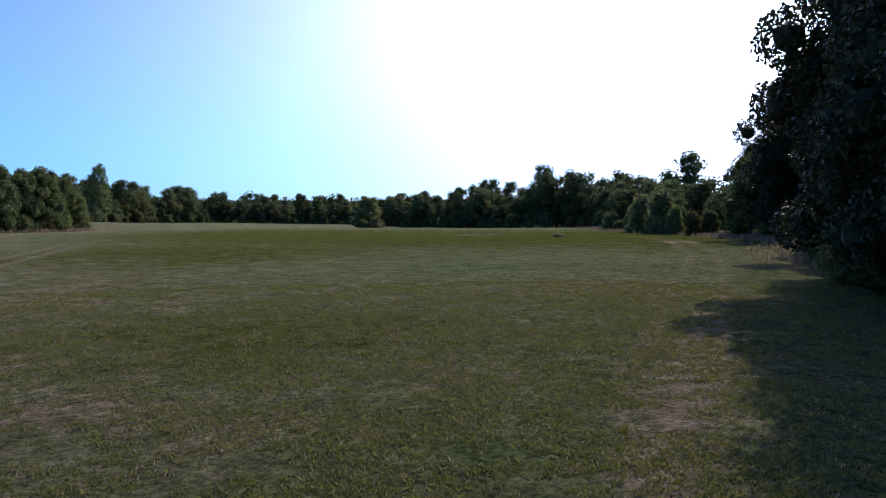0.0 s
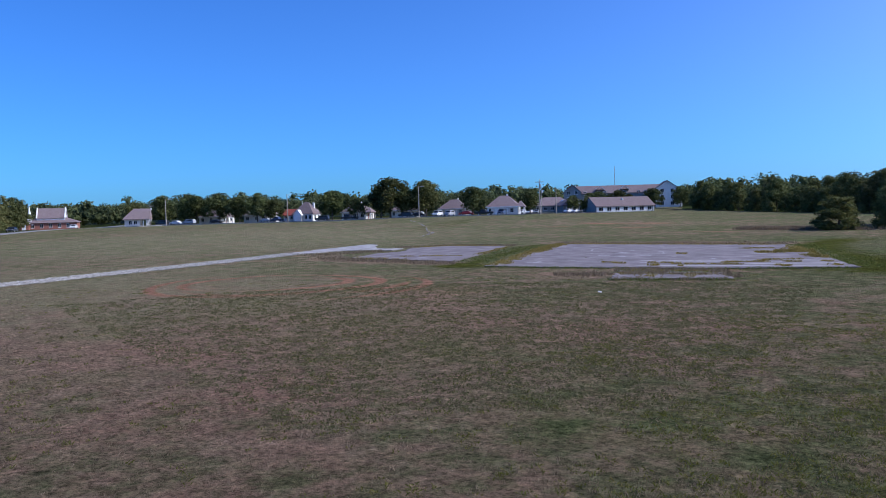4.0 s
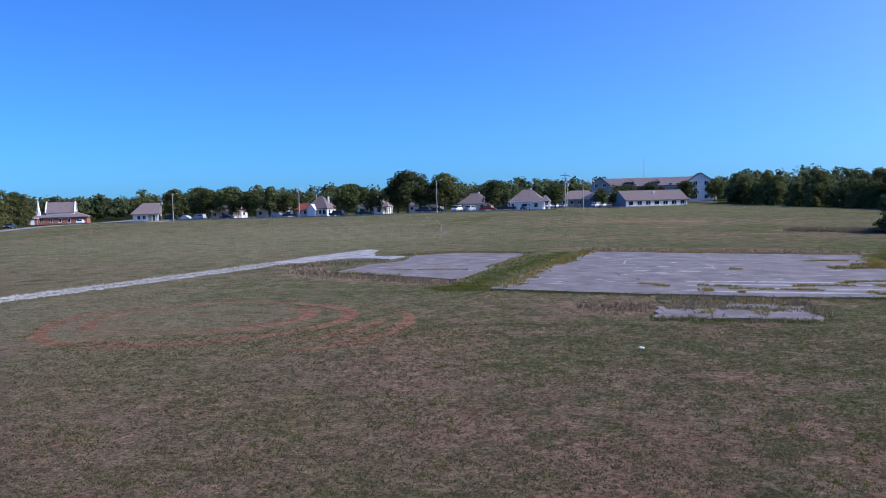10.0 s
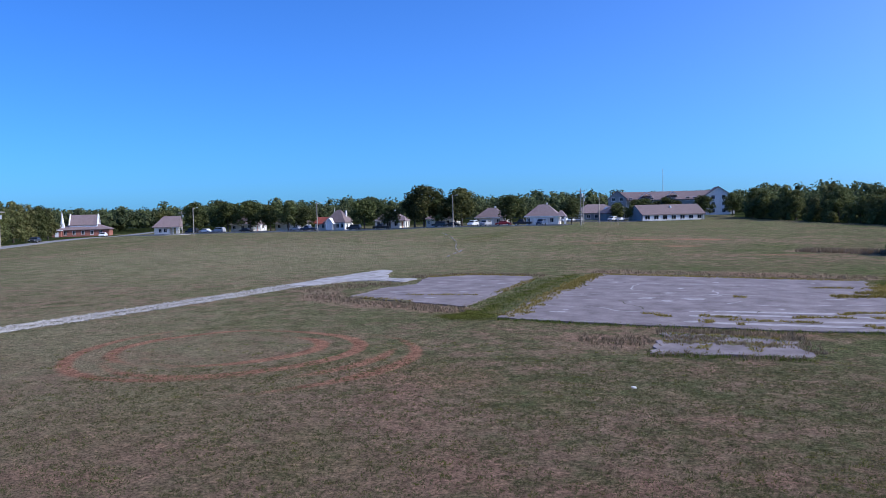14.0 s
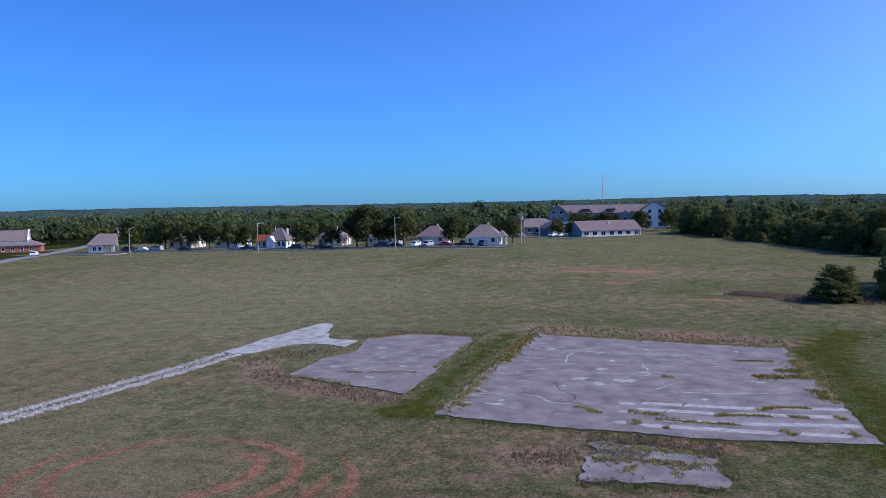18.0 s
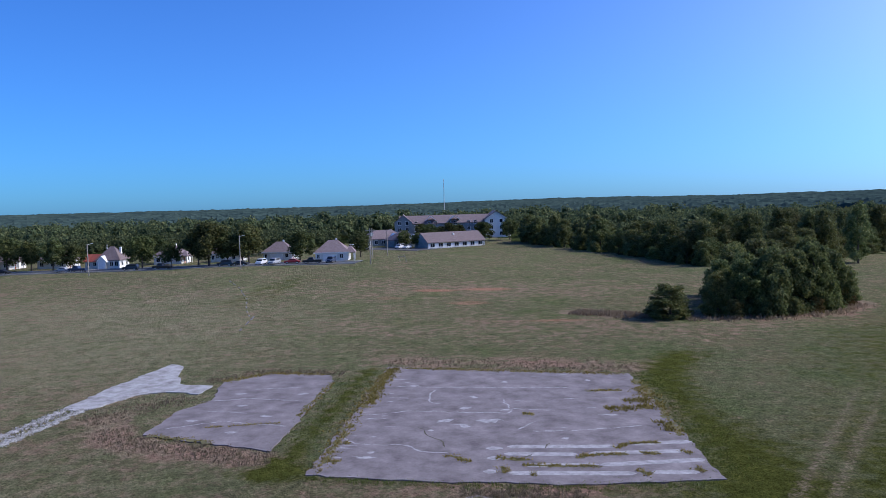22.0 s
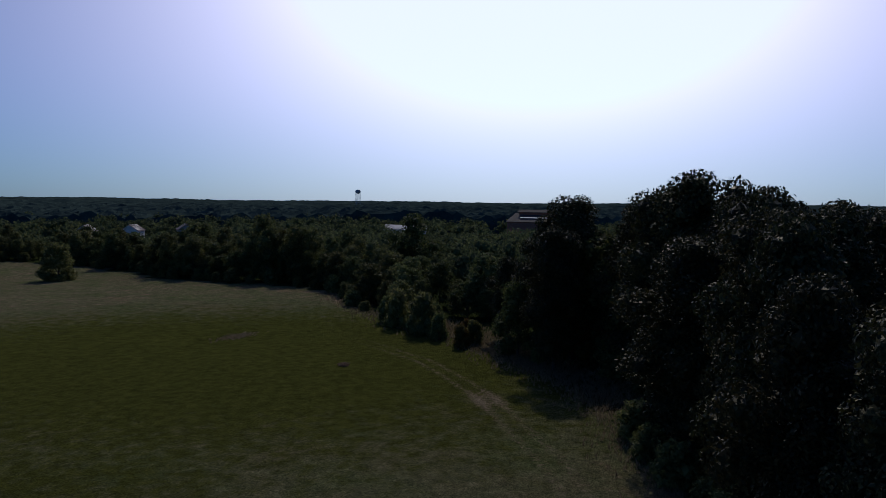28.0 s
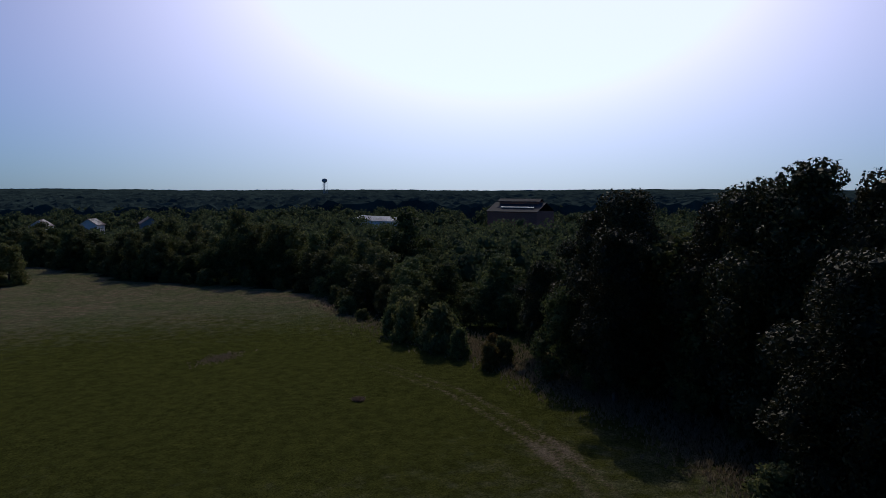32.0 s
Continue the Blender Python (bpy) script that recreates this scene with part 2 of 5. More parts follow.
# edge of the mown field along the woods
WOOD_EDGE = [(22, -84), (36, -66), (47.5, -51.5), (56, -48.5), (64, -45), (75, -39.5), (84, -36.5), (96, -29), (103, -22), (124, -3), (131, 8), (143, 21), (168, 42), (180, 62), (183, 84), (187, 112),
             (203, 133), (208, 160), (214, 190), (196, 214), (170, 228), (140, 215), (113, 187), (99, 167), (82, 151), (57, 144), (52, 166), (44, 193), (35, 213), (24, 238), (10, 266)]
ISLAND = [(39.5, 66), (50, 66), (62, 71.5), (68, 84), (70, 96), (69, 105), (61, 104), (50, 92), (41, 76)]
BIG_PAD = [(-0.3, -0.3), (9, -1.3), (18.5, -1.5), (27.6, -0.3), (25.4, 30.8), (-0.6, 34.5)]
SMALL_PAD = [(-16.4, 8.4), (-10, 6.4), (-4.4, 4.6), (-5.2, 27.5), (-6.4, 30.4), (-13.6, 31.4), (-17.2, 27.6), (-15.2, 19.4), (-16.8, 15.6)]
SLAB = [(11.1, -10.6), (18.5, -9.9), (18.2, -5.4), (14.4, -3.9), (11.0, -3.9)]
DRIVE = [(-28.4, 16.6), (-25.9, 15.2), (-23.9, 21.6), (-21.4, 23.0), (-17.6, 22.0), (-17.6, 25.6), (-21.4, 26.4), (-23.6, 30.6), (-25.2, 35.4), (-27.2, 36.6), (-28.2, 26.0)]
TRACK_A = [(22, -60), (27.1, -55.4), (33, -52), (40, -48.6), (50, -43.6), (60, -38.8), (70, -33.6), (77, -28.9), (86.9, -22.4), (95, -15.6), (102, -9.3), (113.4, 6.3), (121, 16), (128, 25)]
TRACK_B = [(24, -20), (30.2, -6.7), (36.5, 5.2), (42.6, 16.6), (52.8, 36.7), (61.9, 56.8), (69.6, 80), (76, 98), (82, 112)]
TRACK_C = [(34, -16), (40, -0.7), (46.3, 13.8), (55, 32)]
GRAVEL_ROAD = [(-36, -60), (-33, -30), (-30.4, -14), (-28.8, -4), (-27.4, 8), (-27.0, 16.4)]

TRAIL = [(-53, 121), (-46.8, 110.5), (-39.3, 94.7), (-34, 80.2), (-31, 73.4)]

# ---- ground ----


def spread_axis(lo, hi, step, far):
    core = list(np.arange(lo, hi + 0.01, step))
    out, s, v = [], step, hi
    while v < far:
        s *= 1.13
        v += s
        out.append(v)
    back, s, v = [], step, lo
    while v > -far:
        s *= 1.13
        v -= s
        back.append(v)
    return np.array(back[::-1] + core + out)


def ground_material():
    m = bpy.data.materials.new("field_grass")
    m.use_nodes = True
    n, l, b = nodes_of(m)
    tc = n.new("ShaderNodeTexCoord").outputs["Object"]

    def attr(name):
        a = n.new("ShaderNodeAttribute")
        a.attribute_name = name
        return a.outputs["Fac"]
    green, _ = noise_ramp(n, l, tc, 0.9, 8, [(0.3, (0.072, 0.08, 0.044)), (0.52, (0.13, 0.136, 0.073)), (0.72, (0.2, 0.19, 0.117))], 0.75)
    brown, _ = noise_ramp(n, l, tc, 1.3, 8, [(0.3, (0.165, 0.117, 0.083)), (0.55, (0.262, 0.192, 0.141)), (0.75, (0.37, 0.288, 0.222))], 0.75)
    red, _ = noise_ramp(n, l, tc, 1.1, 6, [(0.3, (0.225, 0.12, 0.082)), (0.7, (0.38, 0.212, 0.148))])
    soil, _ = noise_ramp(n, l, tc, 1.4, 6, [(0.3, (0.18, 0.14, 0.1)), (0.7, (0.32, 0.255, 0.195))])
    lush_dim, _ = noise_ramp(n, l, tc, 0.8, 6, [(0.3, (0.048, 0.056, 0.015)), (0.7, (0.096, 0.104, 0.026))])
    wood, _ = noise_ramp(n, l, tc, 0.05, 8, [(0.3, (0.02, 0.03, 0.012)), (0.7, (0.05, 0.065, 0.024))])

    def gate(a, lo, hi, scale, amount=0.5):
        """An attribute broken up by noise."""
        nz = n.new("ShaderNodeTexNoise")
        nz.inputs["Scale"].default_value, nz.inputs["Detail"].default_value, nz.inputs["Roughness"].default_value = scale, 7, 0.7
        l.new(tc, nz.inputs["Vector"])
        ad = n.new("ShaderNodeMath")
        ad.operation = "MULTIPLY_ADD"
        l.new(nz.outputs["Fac"], ad.inputs[0])
        ad.inputs[1].default_value = amount * 2
        sb = n.new("ShaderNodeMath")
        sb.operation, sb.inputs[1].default_value = "SUBTRACT", amount
        l.new(attr(a), sb.inputs[0])
        l.new(sb.outputs[0], ad.inputs[2])
        mr = n.new("ShaderNodeMapRange")
        mr.interpolation_type = "SMOOTHSTEP"
        mr.inputs["From Min"].default_value, mr.inputs["From Max"].default_value = lo, hi
        l.new(ad.outputs[0], mr.inputs["Value"])
        return mr.outputs["Result"]
    col = mix(n, l, gate("dry", 0.3, 0.7, 0.55, 0.75), green, brown)
    broad, _ = noise_ramp(n, l, tc, 0.085, 5, [(0.34, (0.78, 0.92, 0.74)), (0.5, (1.0, 1.0, 1.0)), (0.66, (1.16, 1.02, 1.08))], 0.65)
    col = mix(n, l, 1.0, col, broad, "MULTIPLY")
    # paler grass on the left: the light's left-right fall put into the colour
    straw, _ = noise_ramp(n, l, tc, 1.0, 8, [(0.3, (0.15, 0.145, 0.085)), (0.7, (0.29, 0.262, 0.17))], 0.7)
    col = mix(n, l, gate("left_lift", 0.25, 0.8, 0.4, 0.5), col, straw)
    col = mix(n, l, gate("lush_dim", 0.35, 0.7, 0.6), col, lush_dim)
    col = mix(n, l, gate("red", 0.32, 0.7, 1.3, 0.32), col, red)
    col = mix(n, l, gate("bare", 0.3, 0.8, 2.4, 0.7), col, soil)
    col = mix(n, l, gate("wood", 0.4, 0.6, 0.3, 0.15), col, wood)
    tuft, tf = noise_ramp(n, l, tc, 3.6, 10, [(0.36, (0.42, 0.42, 0.4)), (0.5, (0.95, 0.95, 0.93)), (0.64, (1.45, 1.42, 1.35))], 0.85)
    col = mix(n, l, 0.75, col, tuft, "MULTIPLY")
    speck, _ = noise_ramp(n, l, tc, 8.0, 8, [(0.38, (0.34, 0.38, 0.32)), (0.5, (1.0, 1.0, 1.0)), (0.63, (1.55, 1.48, 1.4))], 0.8)
    col = mix(n, l, 0.95, col, speck, "MULTIPLY")
    l.new(col, b.inputs["Base Color"])
    b.inputs["Roughness"].default_value = 0.95
    b.inputs["Specular IOR Level"].default_value = 0.0
    bp = n.new("ShaderNodeBump")
    bp.inputs["Strength"].default_value, bp.inputs["Distance"].default_value = 1.0, 0.3
    l.new(tf, bp.inputs["Height"])
    l.new(bp.outputs["Normal"], b.inputs["Normal"])
    return m


def mesh_object(name, verts, faces, material, smooth=False):
    me = bpy.data.meshes.new(name)
    me.from_pydata([tuple(v) for v in verts], [], [tuple(q) for q in faces])
    me.materials.append(material)
    if smooth:
        me.polygons.foreach_set("use_smooth", [True] * len(me.polygons))
    me.update()
    return new(name, me)


def bump01(d, r):
    return np.clip(1 - d / r, 0, 1)


def patch(x, y, cx, cy, rx, ry):
    return np.clip(1.4 - np.hypot((x - cx) / rx, (y - cy) / ry), 0, 1)


def build_ground():
    xs, ys = spread_axis(-62, 132, 0.8, 4600), spread_axis(-76, 112, 0.8, 4600)
    # finer where wheels have worn the ground
    xs, ys = np.unique(np.concatenate([xs, np.arange(-21, 2, 0.4), np.arange(22, 44, 0.4)])), np.unique(np.concatenate([ys, np.arange(-27, -6, 0.4), np.arange(-59, -48, 0.4)]))
    X, Y = np.meshgrid(xs, ys)
    Z = ground_z(X, Y)
    nx, ny = len(xs), len(ys)
    # paved patches lie in shallow beds
    for poly in (BIG_PAD, SMALL_PAD, DRIVE, SLAB):
        Z = Z - 0.05 * inside(X, Y, poly)
    verts = np.stack([X.ravel(), Y.ravel(), Z.ravel()], 1)
    i = np.arange(nx * ny).reshape(ny, nx)
    faces = np.stack([i[:-1, :-1].ravel(), i[:-1, 1:].ravel(), i[1:, 1:].ravel(), i[1:, :-1].ravel()], 1)
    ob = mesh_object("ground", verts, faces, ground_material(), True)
    x, y = verts[:, 0], verts[:, 1]
    dry = 0.36 + 0.0 * x
    dry = dry + 0.26 * patch(x, y, -3, -34, 28, 24) + 0.1 * patch(x, y, 20, 62, 60, 10) + 0.12 * patch(x, y, 10, 105, 45, 14) - 0.42 * patch(x, y, 100, 0, 55, 60) - 0.14 * patch(x, y, 40, -45, 18, 16)
    dry = dry + 0.3 * bump01(near_line(x, y, [(-1, 38), (27, 34.6)]), 5.0) + 0.5 * bump01(near_line(x, y, [(-22, 13), (-18, 6.4), (-11, 4.2), (-3, 2.4)]), 2.6) + 0.3 * bump01(near_line(x, y, WOOD_EDGE[2:13]), 8) + 0.4 * bump01(near_line(x, y, [(22, 75), (33, 68), (62, 70), (70, 82)]), 3)
    dry = dry + 0.25 * patch(x, y, 14, -1.8, 9, 2.5) + 0.3 * patch(x, y, 8.2, -7.5, 3, 3)
    # left-hand patches lighten the grass, painting in the light's left-right fall
    dry = dry + 0.06 * patch(x, y, -85, 85, 60, 60) + 0.14 * patch(x, y, -42, -12, 26, 42)
    dry = dry + 0.14 * patch(x, y, -10, -32, 15, 15)
    # first three patches dim the right for the light; the rest is greener grass
    lush_dim = 0.16 + 0.24 * patch(x, y, 27, -31, 10, 12) - 0.1 * patch(x, y, -80, 70, 70, 70) + 0.22 * patch(x, y, 70, 28, 42, 55) + 0.14 * bump01(near_line(x, y, [(30, 26), (31, 34), (36, 44)]), 6)
    lush_dim = lush_dim + 0.48 * bump01(near_line(x, y, [(-2.5, 0), (-2.6, 33)]), 3.0) + 0.4 * bump01(near_line(x, y, [(30, 0), (28, 30), (32, 40)]), 4.5) + 0.3 * bump01(near_line(x, y, [(-6, 0), (30, -3)]), 4.5)
    lush_dim = lush_dim + 0.35 * patch(x, y, -38, 105, 8, 40) + 0.28 * patch(x, y, 34, -50, 10, 8) + 0.3 * patch(x, y, 27, -42, 7, 5) + 0.55 * patch(x, y, 106, 12, 50, 62) + 0.25 * patch(x, y, -24, -22, 4, 4) + 0.3 * patch(x, y, 40, -6, 14, 20)
    red = 0.04 + 0.16 * patch(x, y, -9, -17, 15, 9) + 0.32 * patch(x, y, 2, -35, 24, 15)
    # rings left by turning wheels: centre, radius, heading of the clearest arc, its half width, depth of wear
    for cx, cy, rad, a0, spread, k in ((-11, -15.2, 4.7, 0, 90, 0.95), (-10.6, -15.6, 6.7, 0, 140, 0.9), (-11.2, -15.2, 8.2, 225, 100, 0.75), (-10.5, -16, 8.6, -5, 35, 0.7), (-9.2, -17, 9.1, 5, 70, 0.7), (-11.2, -15.0, 6.0, 180, 90, 0.7)):
        d, ang = np.hypot(x - cx, y - cy), np.arctan2(y - cy, x - cx) - radians(a0)
        off = np.abs(np.arctan2(np.sin(ang), np.cos(ang)))
        red = np.maximum(red, red * 0.4 + 1.0 * k * bump01(np.abs(d - rad - 0.25 * np.sin(3 * ang)) - 0.15, 0.5) * np.clip(1.3 - off / radians(spread), 0.35, 1))
    red = red + sum(1.4 * k * patch(x, y, px, py, rx, ry) for px, py, rx, ry, k in ((-4.8, 104.5, 5, 2.5, 0.4), (7.5, 106.7, 6, 2.5, 0.35), (4.3, 87, 6, 4, 0.35), (-10.9, 94, 5, 4, 0.3), (21, 66.4, 6, 2, 0.35), (-31.5, 121.4, 5, 3, 0.3), (-63, 128, 8, 4, 0.22), (-60, 60, 14, 5, 0.2)))
    red = red + 0.2 * patch(x, y, 3, -18, 5, 4) + 0.3 * patch(x, y, 4, 104, 9, 4) + 0.3 * patch(x, y, 9, 67, 9, 3.5) + 0.28 * patch(x, y, 20, 80, 12, 4) + 0.25 * patch(x, y, -25, 155, 8, 4)
    bare = 0.02 + 0.0 * x
    for line, k in ((TRACK_A, 0.44), (TRACK_B, 0.5), (TRACK_C, 0.2)):
        q = near_line(x, y, line)
        if line is TRACK_A:
            k = k * np.clip((30 - y) / 36, 0.25, 1)
        else:
            k = k * np.clip((70 - y) / 60, 0.45, 1)
        bare = bare + k * 0.7 * bump01(np.abs(q - 1.0), 0.9) + k * 0.5 * bump01(q, 4.4)
    bare = bare + 0.25 * patch(x, y, 86, -22.4, 4, 3) + 0.5 * bump01(near_line(x, y, [(22, -57.8), (27.1, -55.2), (29.4, -54.1), (33, -52.2), (40, -49)]), 1.0) + 0.45 * patch(x, y, 70.5, 84, 1.6, 4.5) + 0.22 * bump01(near_line(x, y, TRAIL), 1.2)
    r = np.hypot(x, y)
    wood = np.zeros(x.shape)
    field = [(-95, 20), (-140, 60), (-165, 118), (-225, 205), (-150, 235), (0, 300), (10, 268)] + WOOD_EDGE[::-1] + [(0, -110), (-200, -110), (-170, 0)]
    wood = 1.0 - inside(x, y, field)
    # mask of the left-hand lightening painted for the light
    left_lift = 0.12 + 0.42 * patch(x, y, -60, 50, 60, 75) + 0.36 * patch(x, y, -20, -26, 26, 24)
    for name, v in (("left_lift", left_lift), ("dry", dry), ("lush_dim", lush_dim), ("red", red), ("bare", bare), ("wood", wood)):
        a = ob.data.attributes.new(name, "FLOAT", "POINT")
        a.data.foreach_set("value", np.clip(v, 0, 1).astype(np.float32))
    return tagged(ob, "mown field of patchy green and brown grass", "ground", kind="structure")


build_ground()


# ---- building helpers ----
def bm_box(bm, x0, x1, y0, y1, z0, z1, bevel=0.0):
    vs = [bm.verts.new(p) for p in ((x0, y0, z0), (x1, y0, z0), (x1, y1, z0), (x0, y1, z0), (x0, y0, z1), (x1, y0, z1), (x1, y1, z1), (x0, y1, z1))]
    fs = [bm.faces.new([vs[i] for i in q]) for q in ((3, 2, 1, 0), (4, 5, 6, 7), (0, 1, 5, 4), (1, 2, 6, 5), (2, 3, 7, 6), (3, 0, 4, 7))]
    if bevel:
        bmesh.ops.bevel(bm, geom=list({e for q in fs for e in q.edges}), offset=bevel, segments=1, affect="EDGES")
    return fs


def box(x0, x1, y0, y1, z0, z1, bevel=0.0):
    bm = bmesh.new()
    bm_box(bm, x0, x1, y0, y1, z0, z1, bevel)
    return bm


def bm_tube(bm, a, b, ra, rb, seg=8, cap=True):
    a, b = Vector(a), Vector(b)
    q = (b - a).to_track_quat("Z", "Y")
    rings = []
    for p, r in ((a, ra), (b, rb)):
        rings.append([bm.verts.new(p + q @ Vector((r * math.cos(2 * math.pi * i / seg), r * math.sin(2 * math.pi * i / seg), 0))) for i in range(seg)])
    for i in range(seg):
        bm.faces.new((rings[0][i], rings[0][(i + 1) % seg], rings[1][(i + 1) % seg], rings[1][i]))
    if cap:
        bm.faces.new(rings[0][::-1])
        bm.faces.new(rings[1])


def tube(a, b, ra, rb, seg=8):
    bm = bmesh.new()
    bm_tube(bm, a, b, ra, rb, seg)
    return bm


def part(name, bm, material, parent, label="", smooth=False):
    me = bpy.data.meshes.new(name)
    bm.normal_update()
    bm.to_mesh(me)
    bm.free()
    me.materials.append(material)
    if smooth:
        me.polygons.foreach_set("use_smooth", [True] * len(me.polygons))
    ob = new(name, me)
    ob.parent = parent
    if label:
        tagged(ob, label)
    return ob


def thing(name, label, category, m=None, group="", kind=""):
    ob = new(name)
    if m is not None:
        ob.matrix_world = m
    return tagged(ob, label, category, group, kind)


def slab_part(name, poly, thick, material, label, category, step=0.8, rough_edge=0.25, lift=0.06, seed=1, kind="structure"):
    """A flat slab that follows the ground, with a crumbled outline."""
    rng = random.Random(seed)
    pts = []
    for (ax, ay), (bx, by) in zip(poly, poly[1:] + poly[:1]):
        ln = math.hypot(bx - ax, by - ay)
        k = max(2, int(ln / step))
        for i in range(k):
            s = i / k
            j = 0 if i == 0 else rough_edge
            off = (noise.noise((ax + s * (bx - ax), ay + s * (by - ay), seed * 3.1)) + rng.uniform(-0.5, 0.5)) * j
            pts.append((ax + s * (bx - ax) - (by - ay) / ln * off, ay + s * (by - ay) + (bx - ax) / ln * off))
    bm = bmesh.new()
    top = [bm.verts.new((x, y, gz(x, y) + lift)) for x, y in pts]
    low = [bm.verts.new((x, y, gz(x, y) + lift - thick)) for x, y in pts]
    bm.faces.new(top)
    for i in range(len(pts)):
        k = (i + 1) % len(pts)
        bm.faces.new((low[i], low[k], top[k], top[i]))
    bmesh.ops.triangulate(bm, faces=[q for q in bm.faces if len(q.verts) > 4])
    # let the top follow the ground between its edges
    for k in range(5):
        long = [e for e in bm.edges if e.calc_length() > 2.2]
        if not long:
            break
        bmesh.ops.subdivide_edges(bm, edges=long, cuts=1)
        bmesh.ops.triangulate(bm, faces=[q for q in bm.faces if len(q.verts) > 3])
    for v in bm.verts:
        z = gz(v.co.x, v.co.y) + lift
        if v.co.z > z - thick * 0.6:
            v.co.z = z
    me = bpy.data.meshes.new(name)
    bmesh.ops.recalc_face_normals(bm, faces=bm.faces)
    bm.to_mesh(me)
    bm.free()
    me.materials.append(material)
    return tagged(new(name, me), label, category, kind=kind)


# ---- paved patches ----
slab_part("concrete_pad", BIG_PAD, 0.3, CONCRETE, "large cracked grey concrete pad, weeds at its edges", "concrete pad", seed=2)
slab_part("concrete_pad_small", SMALL_PAD, 0.3, CONCRETE, "small cracked grey concrete pad in the grass", "concrete pad", seed=3)
slab_part("concrete_slab", SLAB, 0.25, CONCRETE, "broken concrete slab overgrown with weeds", "concrete slab", step=0.6, rough_edge=0.5, seed=4)
DRIVE_CONCRETE = surface("stained_concrete", (0.2, 0.185, 0.175), (0.44, 0.43, 0.425), 0.9, 0.9, 9, 0.4)
slab_part("concrete_drive", DRIVE, 0.25, DRIVE_CONCRETE, "pale concrete drive joining the small pad", "drive", step=0.7, rough_edge=0.3, lift=0.05, seed=5)


# ---- trees ----
def lobes_of(rng, h, rad, low, count, lump=1.0):
    """Centres and radii of the clumps of a crown: uneven, fuller below the middle."""
    out = []
    for i in range(count):
        u = (i + rng.random()) / count
        z = low + (h - low) * (0.08 + 0.86 * u)
        belly = math.sin(math.pi * min(1, (0.36 + 0.5 * u) if low < 0.3 else (0.2 + 0.66 * u))) ** 0.6
        a = i * 2.4 + rng.uniform(-0.6, 0.6)
        d = rad * belly * rng.uniform(0.3, 0.78 + (1 - lump) * 0.3) * (1 if u < 0.8 else 0.6)
        r = rad * lump * rng.uniform(0.3, 0.48) * (0.75 + 0.25 * belly)
        out.append((d * math.cos(a), d * math.sin(a), min(z, h - r * 0.8), r))
    if low < 0.3:
        # skirts that reach the ground
        for i in range(8):
            a, r = i * 0.785 + rng.uniform(-0.3, 0.3), rad * rng.uniform(0.26, 0.36)
            d = rad * rng.uniform(0.45, 0.66)
            out.append((d * math.cos(a), d * math.sin(a), r * rng.uniform(0.6, 1.0), r))
    out.append((rng.uniform(-.1, .1) * rad, rng.uniform(-.1, .1) * rad, low + (h - low) * 0.5, rad * 0.62))
    return out


def leaf_cloud(seed, lobes, count, size, shell=0.35, upper=0.0):
    """Leaf sprays (small bent quads) on and near the surface of the clumps."""
    rs = np.random.RandomState(seed)
    L = np.array(lobes)
    w = L[:, 3] ** 2
    pick = rs.choice(len(L), count, p=w / w.sum())
    d = rs.normal(size=(count, 3))
    d /= np.linalg.norm(d, axis=1)[:, None]
    if upper:
        d[:, 2] = np.where(rs.random_sample(count) < upper, np.abs(d[:, 2]), d[:, 2])
    rr = 1 - shell * rs.random_sample(count) ** 1.5 + 0.16 * (rs.random_sample(count) ** 4)
    c = L[pick, :3] + d * (L[pick, 3] * rr)[:, None] * np.array([1, 1, 0.85])
    nrm = d + 0.8 * rs.normal(size=(count, 3))
    nrm /= np.linalg.norm(nrm, axis=1)[:, None]
    t = np.cross(nrm, rs.normal(size=(count, 3)))
    t /= np.linalg.norm(t, axis=1)[:, None]
    b = np.cross(nrm, t)
    s = size * (0.6 + 0.8 * rs.random_sample(count))[:, None]
    v = np.stack([c - t * s * 0.5, c - b * s * 0.32 + nrm * s * 0.08, c + t * s * 0.55, c + b * s * 0.32 + nrm * s * 0.08], 1).reshape(-1, 3)
    return v


def quads(k):
    return np.arange(k * 4).reshape(k, 4)


def core_mesh(bm, lobes, shrink, rng):
    top = max(k[2] for k in lobes)
    for x, y, z, r in lobes:
        if shrink < 0.5 and (math.hypot(x, y) > 2.4 or z > top * 0.82):
            continue
        res = bmesh.ops.create_icosphere(bm, subdivisions=1, radius=r * shrink)
        for v in res["verts"]:
            v.co = v.co * rng.uniform(0.8, 1.12) + Vector((x, y, z))


def crown_mesh(name, seed, h, rad, low, lobe_count, leaves, size, material, shrink=0.66, lump=1.0):
    rng = random.Random(seed)
    lobes = lobes_of(rng, h, rad, low, lobe_count, lump)
    bm = bmesh.new()
    core_mesh(bm, lobes, shrink, rng)
    bm.verts.index_update()
    cv = np.array([v.co[:] for v in bm.verts])
    cf = [[v.index for v in q.verts] for q in bm.faces]
    bm.free()
    lv = leaf_cloud(seed, lobes, leaves, size, 0.35 if shrink > 0.5 else 0.6)
    me = bpy.data.meshes.new(name)
    lf = (quads(leaves) + len(cv)).tolist()
    me.from_pydata(np.concatenate([cv, lv]).tolist(), [], cf + lf)
    me.materials.append(material)
    me.update()
    return me, lobes


